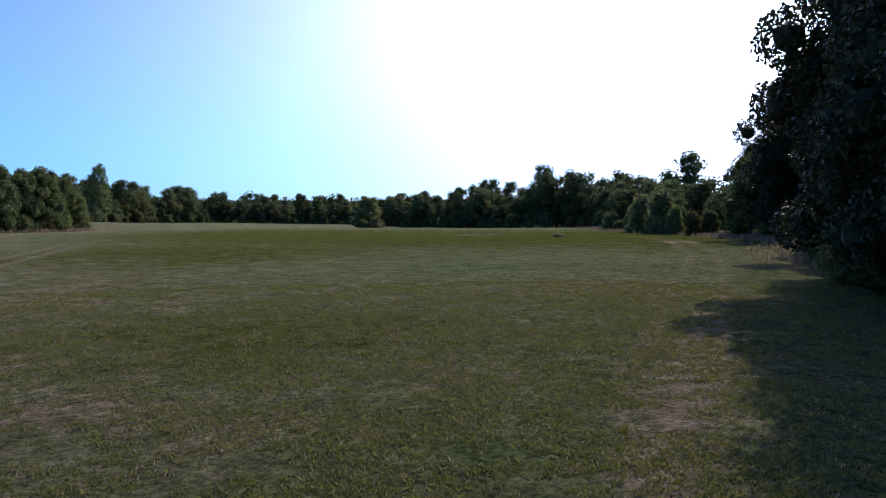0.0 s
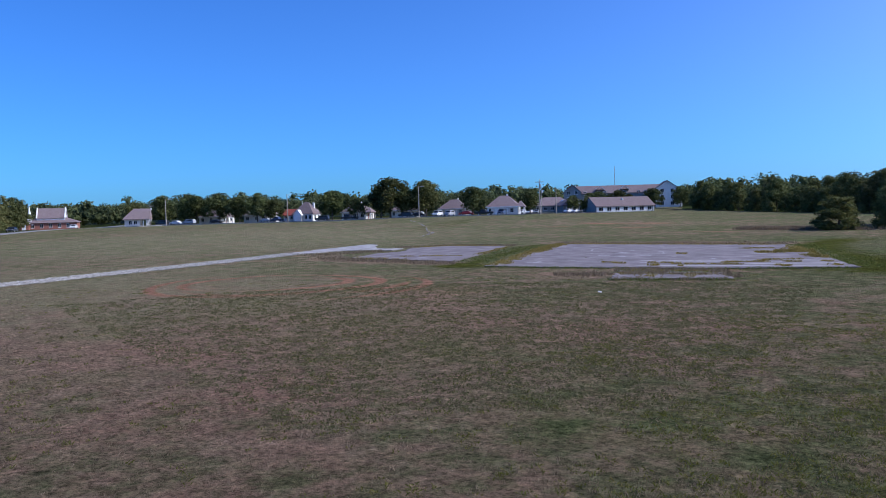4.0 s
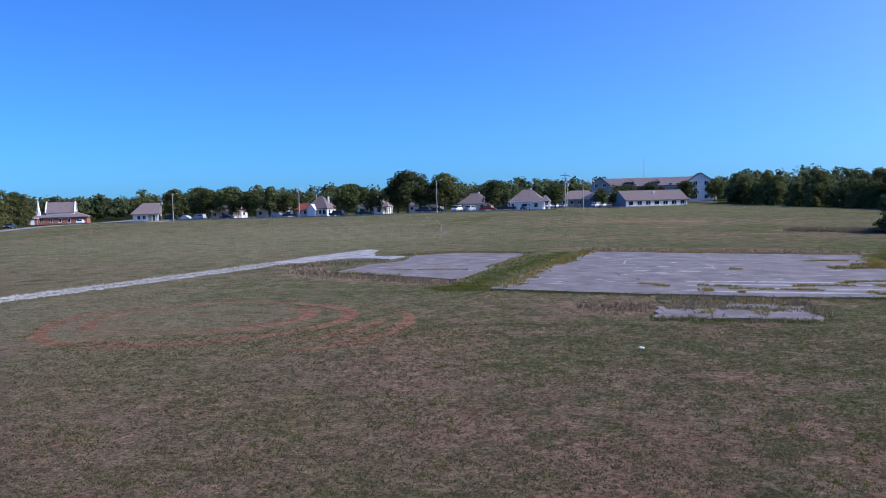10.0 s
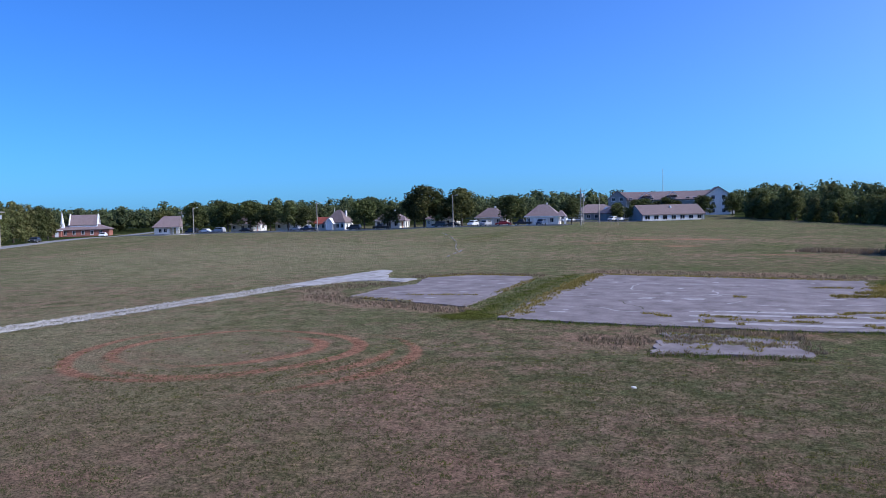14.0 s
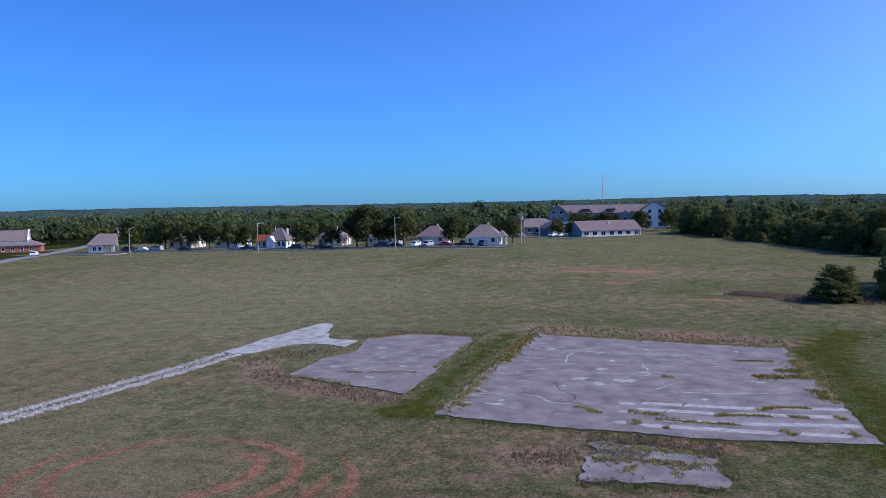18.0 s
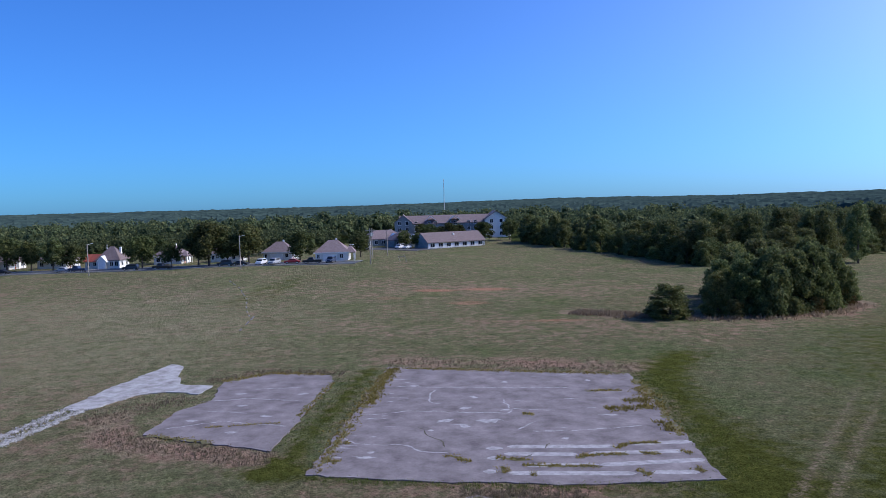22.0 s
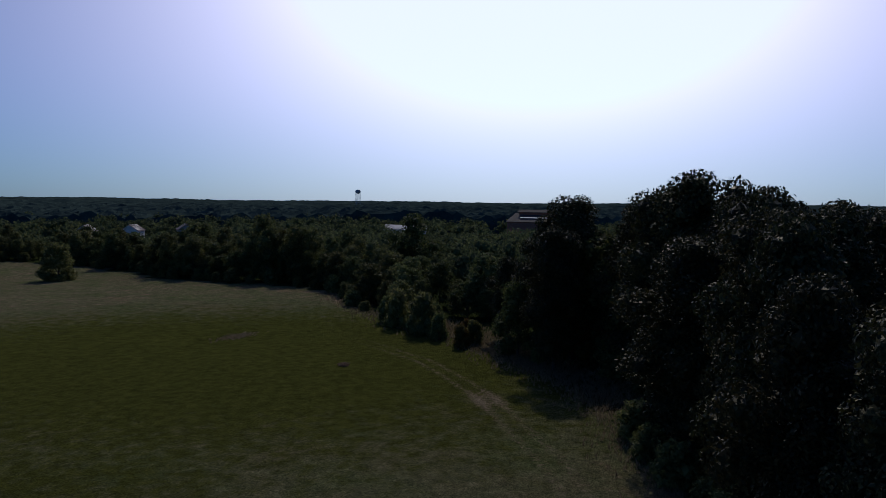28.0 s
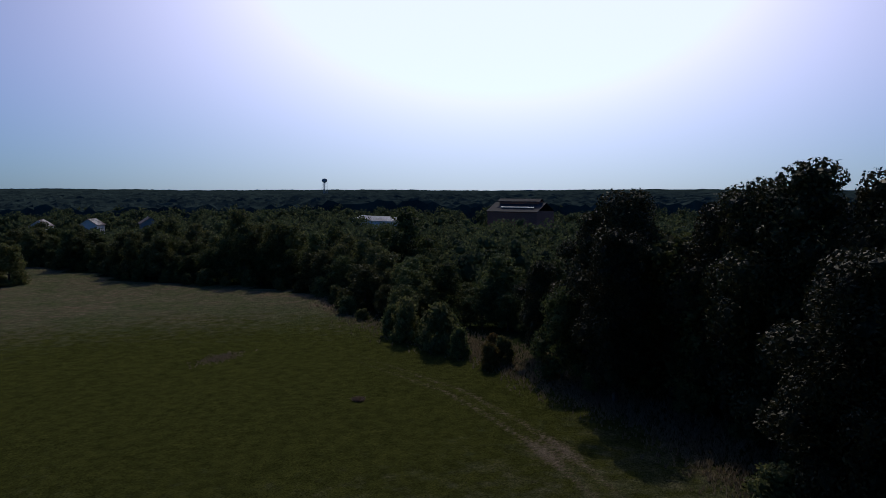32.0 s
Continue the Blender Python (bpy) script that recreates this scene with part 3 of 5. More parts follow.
def trunk_mesh(name, seed, h, low, lobes, base):
    rng = random.Random(seed + 50)
    bm = bmesh.new()
    p, r = Vector((0, 0, -0.3)), base * 1.25
    spine = []
    for i in range(6):
        z = -0.3 + (h * 0.8 + 0.3) * (i + 1) / 6
        q = Vector((rng.uniform(-.12, .12) * i * 0.5, rng.uniform(-.12, .12) * i * 0.5, z))
        r2 = base * (1 - 0.14 * (i + 1))
        bm_tube(bm, p, q, r, r2, 8, False)
        spine.append((q, r2))
        p, r = q, r2
    for x, y, z, lr in lobes[::2]:
        s, sr = min(spine, key=lambda k: abs(k[0].z - z * 0.72))
        e = Vector((x, y, z)) * 0.9
        m_ = s.lerp(e, 0.5) + Vector((0, 0, -0.15))
        bm_tube(bm, s, m_, sr * 0.5, sr * 0.32, 5, False)
        bm_tube(bm, m_, e, sr * 0.32, sr * 0.08, 5, False)
    me = bpy.data.meshes.new(name)
    bm.to_mesh(me)
    bm.free()
    me.materials.append(BARK)
    return me


class Kind:
    """One grown shape of tree: its meshes are shared by all that look alike."""

    def __init__(self, seed, h, rad, low, lobe_count, leaves, size, material, base=0.22, shrink=0.66, lump=1.0):
        self.h = h
        self.crown, lobes = crown_mesh("crown", seed, h, rad, low, lobe_count, leaves, size, material, shrink, lump)
        self.trunk = trunk_mesh("trunk", seed, h, low, lobes, base)


def plant(kind, x, y, height, label, category="tree", name="tree", group="", turn=0.0, wide=1.0):
    s = height / kind.h
    root = new(name)
    root.matrix_world = Matrix.Translation((x, y, gz(x, y) - 0.05)) @ Matrix.Rotation(turn, 4, "Z") @ Matrix.Diagonal((s * wide, s * wide, s, 1))
    tagged(root, label, category, group)
    for nm, me in (("trunk", kind.trunk), ("crown", kind.crown)):
        new(nm, me).parent = root
    return root


# near crowns use the leaves darkened for backlight
NEAR = [Kind(11 + i, 18, 5.0, 1.2, 36, 27000, 0.27, m, 0.3, 0.52, 0.8) for i, m in enumerate((LEAF_DIMMED, LEAF_DIMMED, LEAF_DIMMED))]
MIDDLE = [Kind(31 + i, 14, 4.4, 0.4, 24, 4200, 0.44, m, 0.24, 0.54, 0.88) for i, m in enumerate((LEAF, LEAF_PALE, LEAF_PALE, LEAF, LEAF_PALE, LEAF_PALE, LEAF_PALE))]
CLUMP = [Kind(91 + i, 9, 3.7, 0.0, 46, 9000, 0.33, m, 0.2, 0.5, 0.62) for i, m in enumerate((LEAF_VINE, LEAF_VINE, LEAF_PALE, LEAF_VINE))]
STREET = [Kind(51 + i, 9, 3.4, 1.8, 20, 3400, 0.38, m, 0.18, 0.54, 0.9) for i, m in enumerate((LEAF, LEAF, LEAF_PALE))]
SHRUB = [Kind(71 + i, 5, 2.7, 0.05, 16, 1900, 0.4, m, 0.12) for i, m in enumerate((LEAF_PALE, LEAF_VINE, LEAF_WARM))]

rt = random.Random(5)


def lerp_line(line, s):
    """Point and unit normal (to the left of the line) at s metres along it."""
    for (ax, ay), (bx, by) in zip(line, line[1:]):
        ln = math.hypot(bx - ax, by - ay)
        if s <= ln:
            k = s / ln
            return ax + k * (bx - ax), ay + k * (by - ay), -(by - ay) / ln, (bx - ax) / ln
        s -= ln
    return None


def edge_height(x, y):
    """Height of the wood's edge trees: tall by the near corner, low along the far side."""
    marks = [(50, -55, 17.5), (62, -48, 18.5), (74, -43, 19), (84, -44, 21.5), (96, -34, 18), (104, -25, 17), (111, -17, 12.5), (124, -8, 8.5), (135, 8, 9), (150, 20, 9), (172, 40, 11), (184, 70, 15.5), (188, 95, 15), (195, 118, 12.5),
             (206, 150, 11.5), (214, 190, 11.5), (190, 220, 11.5), (160, 230, 12.5), (125, 205, 12), (112, 186, 13), (88, 156, 13), (60, 148, 12), (44, 195, 10.5), (24, 240, 10.5), (8, 270, 10)]
    top = low = 0.0
    for mx, my, mh in marks:
        w = 1 / ((x - mx) ** 2 + (y - my) ** 2 + 30) ** 1.5
        top, low = top + w * mh, low + w
    return top / low


placed = []


def free_spot(x, y, gap):
    if any((x - a) ** 2 + (y - b) ** 2 < gap * gap for a, b in placed):
        return False
    placed.append((x, y))
    return True


# wood's edge in rows; the woods lie to the right of WOOD_EDGE as it is listed
for row, (inset, gap) in enumerate(((4.6, 5.2), (9.5, 6.2), (16, 7.2))):
    s = 1.0 + row * 2
    while True:
        q = lerp_line(WOOD_EDGE, s)
        if q is None:
            break
        back_off = (9.0 if q[0] > 108 else 5.0) if q[0] > 80 and q[1] < 12 else 0.0
        x, y = q[0] - q[2] * (-1) * (inset * (0.45 if q[0] < 62 else 1) + back_off + rt.uniform(-1.2, 1.2)) * -1, q[1] - q[3] * (-1) * (inset * (0.45 if q[0] < 62 else 1) + back_off + rt.uniform(-1.2, 1.2)) * -1
        h = edge_height(x, y) * rt.choice((0.82, 0.9, 0.95, 1.0, 1.0, 1.05) if x < 112 and y < -8 else (0.65, 0.8, 0.92, 1.0, 1.05, 1.15)) * rt.uniform(0.93, 1.07) * (0.7 if row == 0 and rt.random() < 0.6 else 1.0)
        near = x < 101 and y < -8
        if row == 2 and not near and rt.random() < 0.25:
            s += gap
            continue
        if free_spot(x, y, gap * 0.6):
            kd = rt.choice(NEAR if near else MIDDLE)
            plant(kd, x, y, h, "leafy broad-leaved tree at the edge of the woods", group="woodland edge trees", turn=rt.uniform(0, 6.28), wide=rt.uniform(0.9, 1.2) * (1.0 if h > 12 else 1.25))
        s += gap * rt.uniform(0.8, 1.2)

# the clump of trees that stands out in the field
for x, y, h, k in ((43.6, 69.6, 6.8, 0), (47.6, 70.2, 8.6, 1), (51.6, 70.6, 10.4, 2), (55.6, 72.6, 9.6, 0), (59.4, 75.4, 10.6, 1), (63.4, 79.2, 9.2, 3), (66.2, 84.4, 7.6, 1), (67.4, 91, 8.4, 2), (67, 97.5, 8.2, 0)):
    placed.append((x, y))
    plant(CLUMP[k], x, y, h, "vine-covered tree at the front of the clump in the field", group="clump of trees", turn=x, wide=0.98)
for i in range(400):
    x, y = rt.uniform(43, 76), rt.uniform(70, 111)
    if inside(x, y, ISLAND) and free_spot(x, y, 4.4):
        plant(rt.choice(CLUMP), x, y, rt.uniform(8, 10.8), "vine-covered tree in the clump standing in the field", group="clump of trees", turn=rt.uniform(0, 6.28), wide=1.0)
plant(CLUMP[0], 36.2, 67.6, 5.2, "rounded dense green bush in front of the tree clump", "bush", "bush", turn=1.0, wide=1.85)
for x, y, h, k in ((45.4, 67.4, 2.9, 2), (50, 67.4, 2.6, 1), (54.2, 69.4, 2.9, 1), (58.6, 71.8, 2.6, 2), (62.8, 75.6, 2.9, 1), (66.4, 79.8, 2.8, 2), (69.2, 86, 3.4, 1)):
    plant(SHRUB[k], x, y, h, "low leafy bush at the foot of the tree clump", "bush", "bush", "clump bushes", turn=x, wide=1.0)
# lone round tree far out in the field
plant(CLUMP[0], 172, 131, 10.6, "lone round dark tree out in the field", "tree", "lone_tree", turn=0.4, wide=1.3)
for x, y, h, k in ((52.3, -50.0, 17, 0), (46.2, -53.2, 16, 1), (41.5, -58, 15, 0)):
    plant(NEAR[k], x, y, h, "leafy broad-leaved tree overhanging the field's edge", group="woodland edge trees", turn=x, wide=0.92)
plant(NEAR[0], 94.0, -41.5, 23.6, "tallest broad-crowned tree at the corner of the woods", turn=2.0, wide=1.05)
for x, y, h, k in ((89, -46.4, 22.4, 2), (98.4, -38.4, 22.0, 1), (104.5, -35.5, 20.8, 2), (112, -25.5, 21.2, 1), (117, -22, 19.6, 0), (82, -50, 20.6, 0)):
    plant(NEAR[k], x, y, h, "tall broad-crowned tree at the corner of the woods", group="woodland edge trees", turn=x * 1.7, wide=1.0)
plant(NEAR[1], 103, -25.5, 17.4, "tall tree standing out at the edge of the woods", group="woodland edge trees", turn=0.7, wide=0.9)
plant(MIDDLE[3], 110.5, -18.8, 10.5, "bushy tree standing out at the edge of the woods", group="woodland edge trees", turn=1.9, wide=1.0)
plant(MIDDLE[0], 189, 31.5, 18.2, "tall rounded tree above the woods", turn=1.3, wide=1.15)
plant(MIDDLE[4], 97, 152, 15.5, "tall tree rising above the edge of the woods", turn=1.0, wide=0.9)
plant(NEAR[1], 121.5, -14, 12.5, "tall rounded tree above the edge of the woods", turn=0.4, wide=0.9)
YOUNG = ((122.0, -0.4, 6.6, 0), (127.4, 6.6, 6.2, 1), (118.8, -4.2, 4.0, 1), (125.2, 2.6, 4.2, 1), (131.2, 10.4, 4.6, 0), (113.6, -9.6, 3.4, 2), (110.4, -17.6, 2.8, 2), (116.6, -10.4, 3.6, 1), (120.6, -8.0, 3.2, 2), (106.4, -22.6, 2.4, 1), (128.6, 0.6, 4.4, 1))
for x, y, h, k in YOUNG:
    plant(SHRUB[k], x, y, h, "young bushy tree in front of the woods", "bush", "young_tree", turn=x, wide=0.75, group="young trees")


for x, y, h in ((52.5, -48.4, 3.2), (56.5, -46.8, 2.6), (60.5, -45, 3.4), (64.5, -43.6, 2.4), (69, -41, 3.2), (74, -38.6, 2.8), (79, -37, 3.4), (88, -39.4, 2.8), (95, -36, 3.0), (102, -31, 3.2)):
    plant(SHRUB[0], x, y - 1.6, h, "dark undergrowth below the trees", "bush", "bush", "undergrowth", turn=x, wide=1.2)
# low growth in front of the far woods
total = sum(math.hypot(b[0] - a[0], b[1] - a[1]) for a, b in zip(WOOD_EDGE, WOOD_EDGE[1:]))
s = 150.0
while s < total - 1:
    q = lerp_line(WOOD_EDGE, s)
    o = rt.uniform(-2.5, 1.0)
    plant(rt.choice((SHRUB[0], SHRUB[1], SHRUB[1])), q[0] + q[2] * o, q[1] + q[3] * o, rt.uniform(1.8, 4.2), "bushy undergrowth along the edge of the woods", "bush", "bush", "undergrowth", turn=s, wide=rt.uniform(0.9, 1.3))
    s += rt.uniform(3.5, 8.5)


# ---- woods behind ----
def woods(name, spots, leaves, size, seed, material, label):
    """Crowns standing close together; too many to count."""
    rs = np.random.RandomState(seed)
    allv, rng = [], random.Random(seed)
    corev, coref = [], []
    base = bmesh.new()
    bmesh.ops.create_icosphere(base, subdivisions=1, radius=1)
    base.verts.index_update()
    uv = np.array([v.co[:] for v in base.verts])
    uf = np.array([[v.index for v in q.verts] for q in base.faces])
    base.free()
    for x, y, h, r in spots:
        z = gz(x, y)
        lb = []
        for k in range(7):
            a = rng.uniform(0, 6.28)
            d = r * rng.uniform(0.1, 0.65)
            lr = r * rng.uniform(0.4, 0.6)
            lb.append((x + d * math.cos(a), y + d * math.sin(a), z + h - lr - rng.random() * h * 0.32, lr))
        lb.append((x, y, z + h * 0.42, r * 0.85))
        allv.append(leaf_cloud(rng.randrange(10 ** 6), lb, leaves if math.hypot(x - 16, y + 55) < 330 else leaves // 2, size * r / 4 * (1 if math.hypot(x - 16, y + 55) < 330 else 1.4), 0.4, 0.8))
        for cx, cy, cz, cr in lb[3:]:
            corev.append(uv * cr * 0.5 * rs.uniform(0.82, 1.12, (len(uv), 1)) + (cx, cy, cz))
    lv = np.concatenate(allv)
    cv = np.concatenate(corev)
    cf = np.concatenate([uf + i * len(uv) for i in range(len(corev))])
    me = bpy.data.meshes.new(name)
    me.from_pydata(np.concatenate([cv, lv]).tolist(), [], cf.tolist() + (quads(len(lv) // 4) + len(cv)).tolist())
    me.materials.append(material)
    me.update()
    return tagged(new(name, me), label, "woods", kind="stuff")


CLEAR = [(-240, -300), (-240, 222), (-150, 236), (-62, 262), (-48, 345), (6, 345), (12, 268)] + WOOD_EDGE[::-1] + [(20, -300)]
spots = []
for i in range(30000):
    a = rt.uniform(radians(-125), radians(75))
    d = 60 + 560 * rt.random() ** 0.8
    x, y = 16 - d * math.sin(a), -55 + d * math.cos(a)
    if inside(x, y, CLEAR) or near_line(np.array(x), np.array(y), WOOD_EDGE) < 17:
        continue
    if any(abs(x - a_) < rw and abs(y - b_) < rw for a_, b_, rw in ((412, 134, 26), (392, 125, 22), (372, 117, 20), (352, 109, 18), (440, 66, 40), (400, 55, 26), (329, 286, 16), (318, 272, 14), (345, 268, 14), (364, 249, 16), (350, 238, 14), (333, 258, 14), (294, 250, 12), (306, 240, 12))):
        continue
    gap = 6.0 + d / 160
    if not free_spot(x, y, gap):
        continue
    h = edge_height(x, y) if d < 250 else 12
    h = (0.5 * h + 0.5 * 12.5) * rt.choice((0.75, 0.85, 0.95, 1.0, 1.15)) * rt.uniform(0.95, 1.05)
    if 240 < d < 450 and 40 < math.degrees(math.atan2(x - 19, y + 41)) < 53:
        h = min(h, rt.uniform(7.0, 8.8))
    spots.append((x, y, h, gap * rt.uniform(0.6, 0.8)))
    if len(spots) > 2600:
        break
woods("woods", spots, 340, 0.6, 3, LEAF_WOODS, "dense green broad-leaved woods reaching back from the field")



def far_woods():
    """The closed canopy out to the horizon, as one bumpy sheet."""
    ang = np.linspace(radians(-130), radians(80), 600)
    rad = 575 * (3300 / 575) ** (np.linspace(0, 1, 270))
    A, R = np.meshgrid(ang, rad)
    X, Y = 16 - R * np.sin(A), -55 + R * np.cos(A)
    rs = np.random.RandomState(9)
    Z = ground_z(X, Y) + 7.0 + np.where(X < 16, 3.5 * (X - 16) / R, 4.8 * np.clip(((X - 16) / R - 0.5) / 0.4, 0, 1))
    lump = np.zeros(X.shape)
    for sc, amp in ((0.28, 1.5), (0.13, 1.9), (0.035, 1.7), (0.011, 2.2)):
        p = rs.uniform(0, 6.28, 6)
        lump += amp * (np.abs(np.sin(X * sc + p[0] + np.sin(Y * sc * 0.7 + p[1]))) + np.abs(np.sin(Y * sc + p[2] + np.sin(X * sc * 0.8 + p[3]))) - 1)
    Z = Z + lump + rs.uniform(-1.3, 1.3, X.shape)
    Z[0] -= 14
    i = np.arange(X.size).reshape(X.shape)
    f = np.stack([i[:-1, :-1].ravel(), i[1:, :-1].ravel(), i[1:, 1:].ravel(), i[:-1, 1:].ravel()], 1)
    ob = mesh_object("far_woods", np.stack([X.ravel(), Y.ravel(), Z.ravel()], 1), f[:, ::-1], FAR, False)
    return tagged(ob, "far wooded hills reaching to the horizon", "woods", kind="stuff")


# canopy colour shifted to blue-green in place of air haze
FAR = surface("far_canopy_hazed", (0.024, 0.042, 0.042), (0.062, 0.092, 0.078), 0.95, 0.03, 0.22, 0.0, gloss=0.0)
far_woods()


def far_hills():
    """Low ridges along the horizon, with distance haze in their colour."""
    ang = np.linspace(radians(-130), radians(80), 420)
    rs = np.random.RandomState(17)
    verts, faces = [], []
    for k, (dist, top) in enumerate(((3500, 17), (4100, 24))):
        h = top + sum(a * np.sin(ang * f + p) for a, f, p in ((3.0, 9, 1 + k), (2.2, 23, 2 - k), (1.2, 61, 0.5), (0.8, 140, k))) + rs.uniform(-0.5, 0.5, len(ang))
        for lvl, back in ((-30, 0), (1, 60), (0.2, 260)):
            z = h * lvl * (0.7 - 0.3 * np.sin(ang)) if lvl > 0 else np.full(len(ang), -30.0)
            verts.append(np.stack([16 - (dist + back) * np.sin(ang), -55 + (dist + back) * np.cos(ang), z], 1))
    i = np.arange(6 * len(ang)).reshape(6, -1)
    for r in (0, 1, 3, 4):
        faces.append(np.stack([i[r, :-1], i[r, 1:], i[r + 1, 1:], i[r + 1, :-1]], 1))
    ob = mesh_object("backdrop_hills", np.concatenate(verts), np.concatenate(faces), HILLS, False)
    return tagged(ob, "low hills along the horizon, painted blue-grey for haze", "hills", kind="structure")


# blue-grey base colour carries the haze of distance
HILLS = surface("hills_painted_haze", (0.05, 0.09, 0.12), (0.07, 0.115, 0.15), 1.0, 0.004, 0.03, 0.0, gloss=0.0)
far_hills()


# ---- houses ----
def hip_roof(w, d, z, rise, over=0.5, ridge=None, gable=False):
    """A hipped roof with thickness at its eaves; ridge: its length."""
    ridge = max(0.2, w - d) if ridge is None else ridge
    bm = bmesh.new()
    x, y = w / 2 + over, d / 2 + over
    lo = [bm.verts.new(p) for p in ((-x, -y, z - 0.2), (x, -y, z - 0.2), (x, y, z - 0.2), (-x, y, z - 0.2))]
    ev = [bm.verts.new(p) for p in ((-x, -y, z), (x, -y, z), (x, y, z), (-x, y, z))]
    r0, r1 = bm.verts.new((-ridge / 2, 0, z + rise)), bm.verts.new((x if gable else ridge / 2, 0, z + rise))
    bm.faces.new(lo[::-1])
    for i in range(4):
        bm.faces.new((lo[i], lo[(i + 1) % 4], ev[(i + 1) % 4], ev[i]))
    bm.faces.new((ev[0], ev[1], r1, r0))
    bm.faces.new((ev[1], ev[2], r1))
    bm.faces.new((ev[2], ev[3], r0, r1))
    bm.faces.new((ev[3], ev[0], r0))
    return bm


def gable_roof(w, d, z, rise, over=0.45, thick=0.22):
    """Ridge along x."""
    bm = bmesh.new()
    x, y = w / 2 + over, d / 2 + over
    drop = over * rise / (d / 2)
    prof = [(-y, z - drop), (0, z + rise), (y, z - drop), (y, z - drop - thick), (0, z + rise - thick), (-y, z - drop - thick)]
    a = [bm.verts.new((-x, py, pz)) for py, pz in prof]
    b = [bm.verts.new((x, py, pz)) for py, pz in prof]
    for i in range(6):
        k = (i + 1) % 6
        bm.faces.new((a[i], b[i], b[k], a[k]))
    for s in (a, b):
        bm.faces.new((s[0], s[1], s[4], s[5]))
        bm.faces.new((s[1], s[2], s[3], s[4]))
    bmesh.ops.recalc_face_normals(bm, faces=bm.faces)
    return bm


def gable_body(w, d, h, rise):
    bm = bmesh.new()
    prof = [(-d / 2, -0.4), (d / 2, -0.4), (d / 2, h), (0, h + rise), (-d / 2, h)]
    a = [bm.verts.new((-w / 2, py, pz)) for py, pz in prof]
    b = [bm.verts.new((w / 2, py, pz)) for py, pz in prof]
    bm.faces.new(a)
    bm.faces.new(b[::-1])
    for i in range(5):
        k = (i + 1) % 5
        bm.faces.new((a[i], b[i], b[k], a[k]))
    bmesh.ops.recalc_face_normals(bm, faces=bm.faces)
    return bm


def window(parent, x, y, z, w, h, side="y-"):
    """A window set on a wall that faces y- or x+ or x-: frame, pane, sill."""
    turn = {"y-": 0, "x+": 90, "x-": -90, "y+": 180}[side]
    wnd = new("window")
    wnd.parent = parent
    wnd.matrix_local = pose(x, y, z, 0, 0, turn)
    bm = bmesh.new()
    t = 0.1
    for x0, x1, z0, z1 in ((-w / 2 - t, w / 2 + t, h, h + t), (-w / 2 - t, w / 2 + t, -t, 0), (-w / 2 - t, -w / 2, 0, h), (w / 2, w / 2 + t, 0, h), (-0.03, 0.03, 0, h)):
        bm_box(bm, x0, x1, -0.08, 0.03, z0, z1)
    part("frame", bm, WHITE, wnd, "white window frame")
    part("pane", box(-w / 2, w / 2, -0.03, 0.02, 0, h), GLASS, wnd)
    part("sill", box(-w / 2 - 0.15, w / 2 + 0.15, -0.16, 0.02, -t - 0.06, -t), WHITE, wnd)


def door(parent, x, y, z, w, h, material, side="y-"):
    turn = {"y-": 0, "x+": 90, "x-": -90}[side]
    d = part("door", box(-w / 2, w / 2, -0.06, 0.03, 0, h), material, parent)
    d.matrix_local = pose(x, y, z, 0, 0, turn)
    part("handle", box(w / 2 - 0.14, w / 2 - 0.08, -0.1, -0.06, h * 0.45, h * 0.45 + 0.12), STEEL, d, "metal door handle")


def cottage(x, y, turn, w=11.5, d=10, wall=2.7, rise=3.4, label="", garage=True, porch=True, mirror=1):
    c = thing("cottage", label, "house", pose(x, y, gz(x, y), 0, 0, turn) @ Matrix.Diagonal((0.8, 0.85, 0.96, 1)), group="row of cottages")
    part("wall", box(-w / 2, w / 2, -d / 2, d / 2, -0.6, wall), SIDING, c)
    part("roof", hip_roof(w, d, wall, rise, 0.6, w * 0.28), ROOF, c, "brown-grey shingle hip roof")
    part("fascia", box(-w / 2 - 0.62, w / 2 + 0.62, -d / 2 - 0.64, -d / 2 - 0.6, wall - 0.24, wall + 0.02), WHITE, c)
    part("chimney", box(1.2 * mirror - 0.3, 1.2 * mirror + 0.3, 0.6, 1.2, wall + rise * 0.5, wall + rise + 0.5, 0.03), WHITE, c, "white roof vent stack")
    if garage:
        g = part("garage_door", box(-2.5, 2.5, -0.07, 0.02, 0, 2.15), WHITE, c, "white panelled garage door")
        g.location = (-0.6 * mirror, -d / 2, 0)
        for k in range(4):
            part("panel", box(-2.4, 2.4, -0.1, -0.07, 0.06 + k * 0.53, 0.5 + k * 0.53), WHITE, g)
        window(c, 3.6 * mirror, -d / 2, 0.9, 1.2, 1.2)
        window(c, -w / 2 * mirror * 0.82, -d / 2, 0.9, 0.9, 1.2)
    else:
        for k in (-0.34, 0.05, 0.36):
            window(c, k * w, -d / 2, 0.8, 1.4, 1.3)
    for k in (-0.2, 0.25):
        window(c, w / 2, k * d, 0.9, 1.2, 1.2, "x+")
        window(c, -w / 2, k * d, 0.9, 1.2, 1.2, "x-")
    if porch:
        s = mirror
        rf = part("porch_roof", hip_roof(3.2, d * 0.56, wall - 0.05, rise * 0.5, 0.25, 0.5), ROOF, c, "lower hipped porch roof")
        rf.location = (s * (w / 2 + 0.8), -d * 0.22, 0)
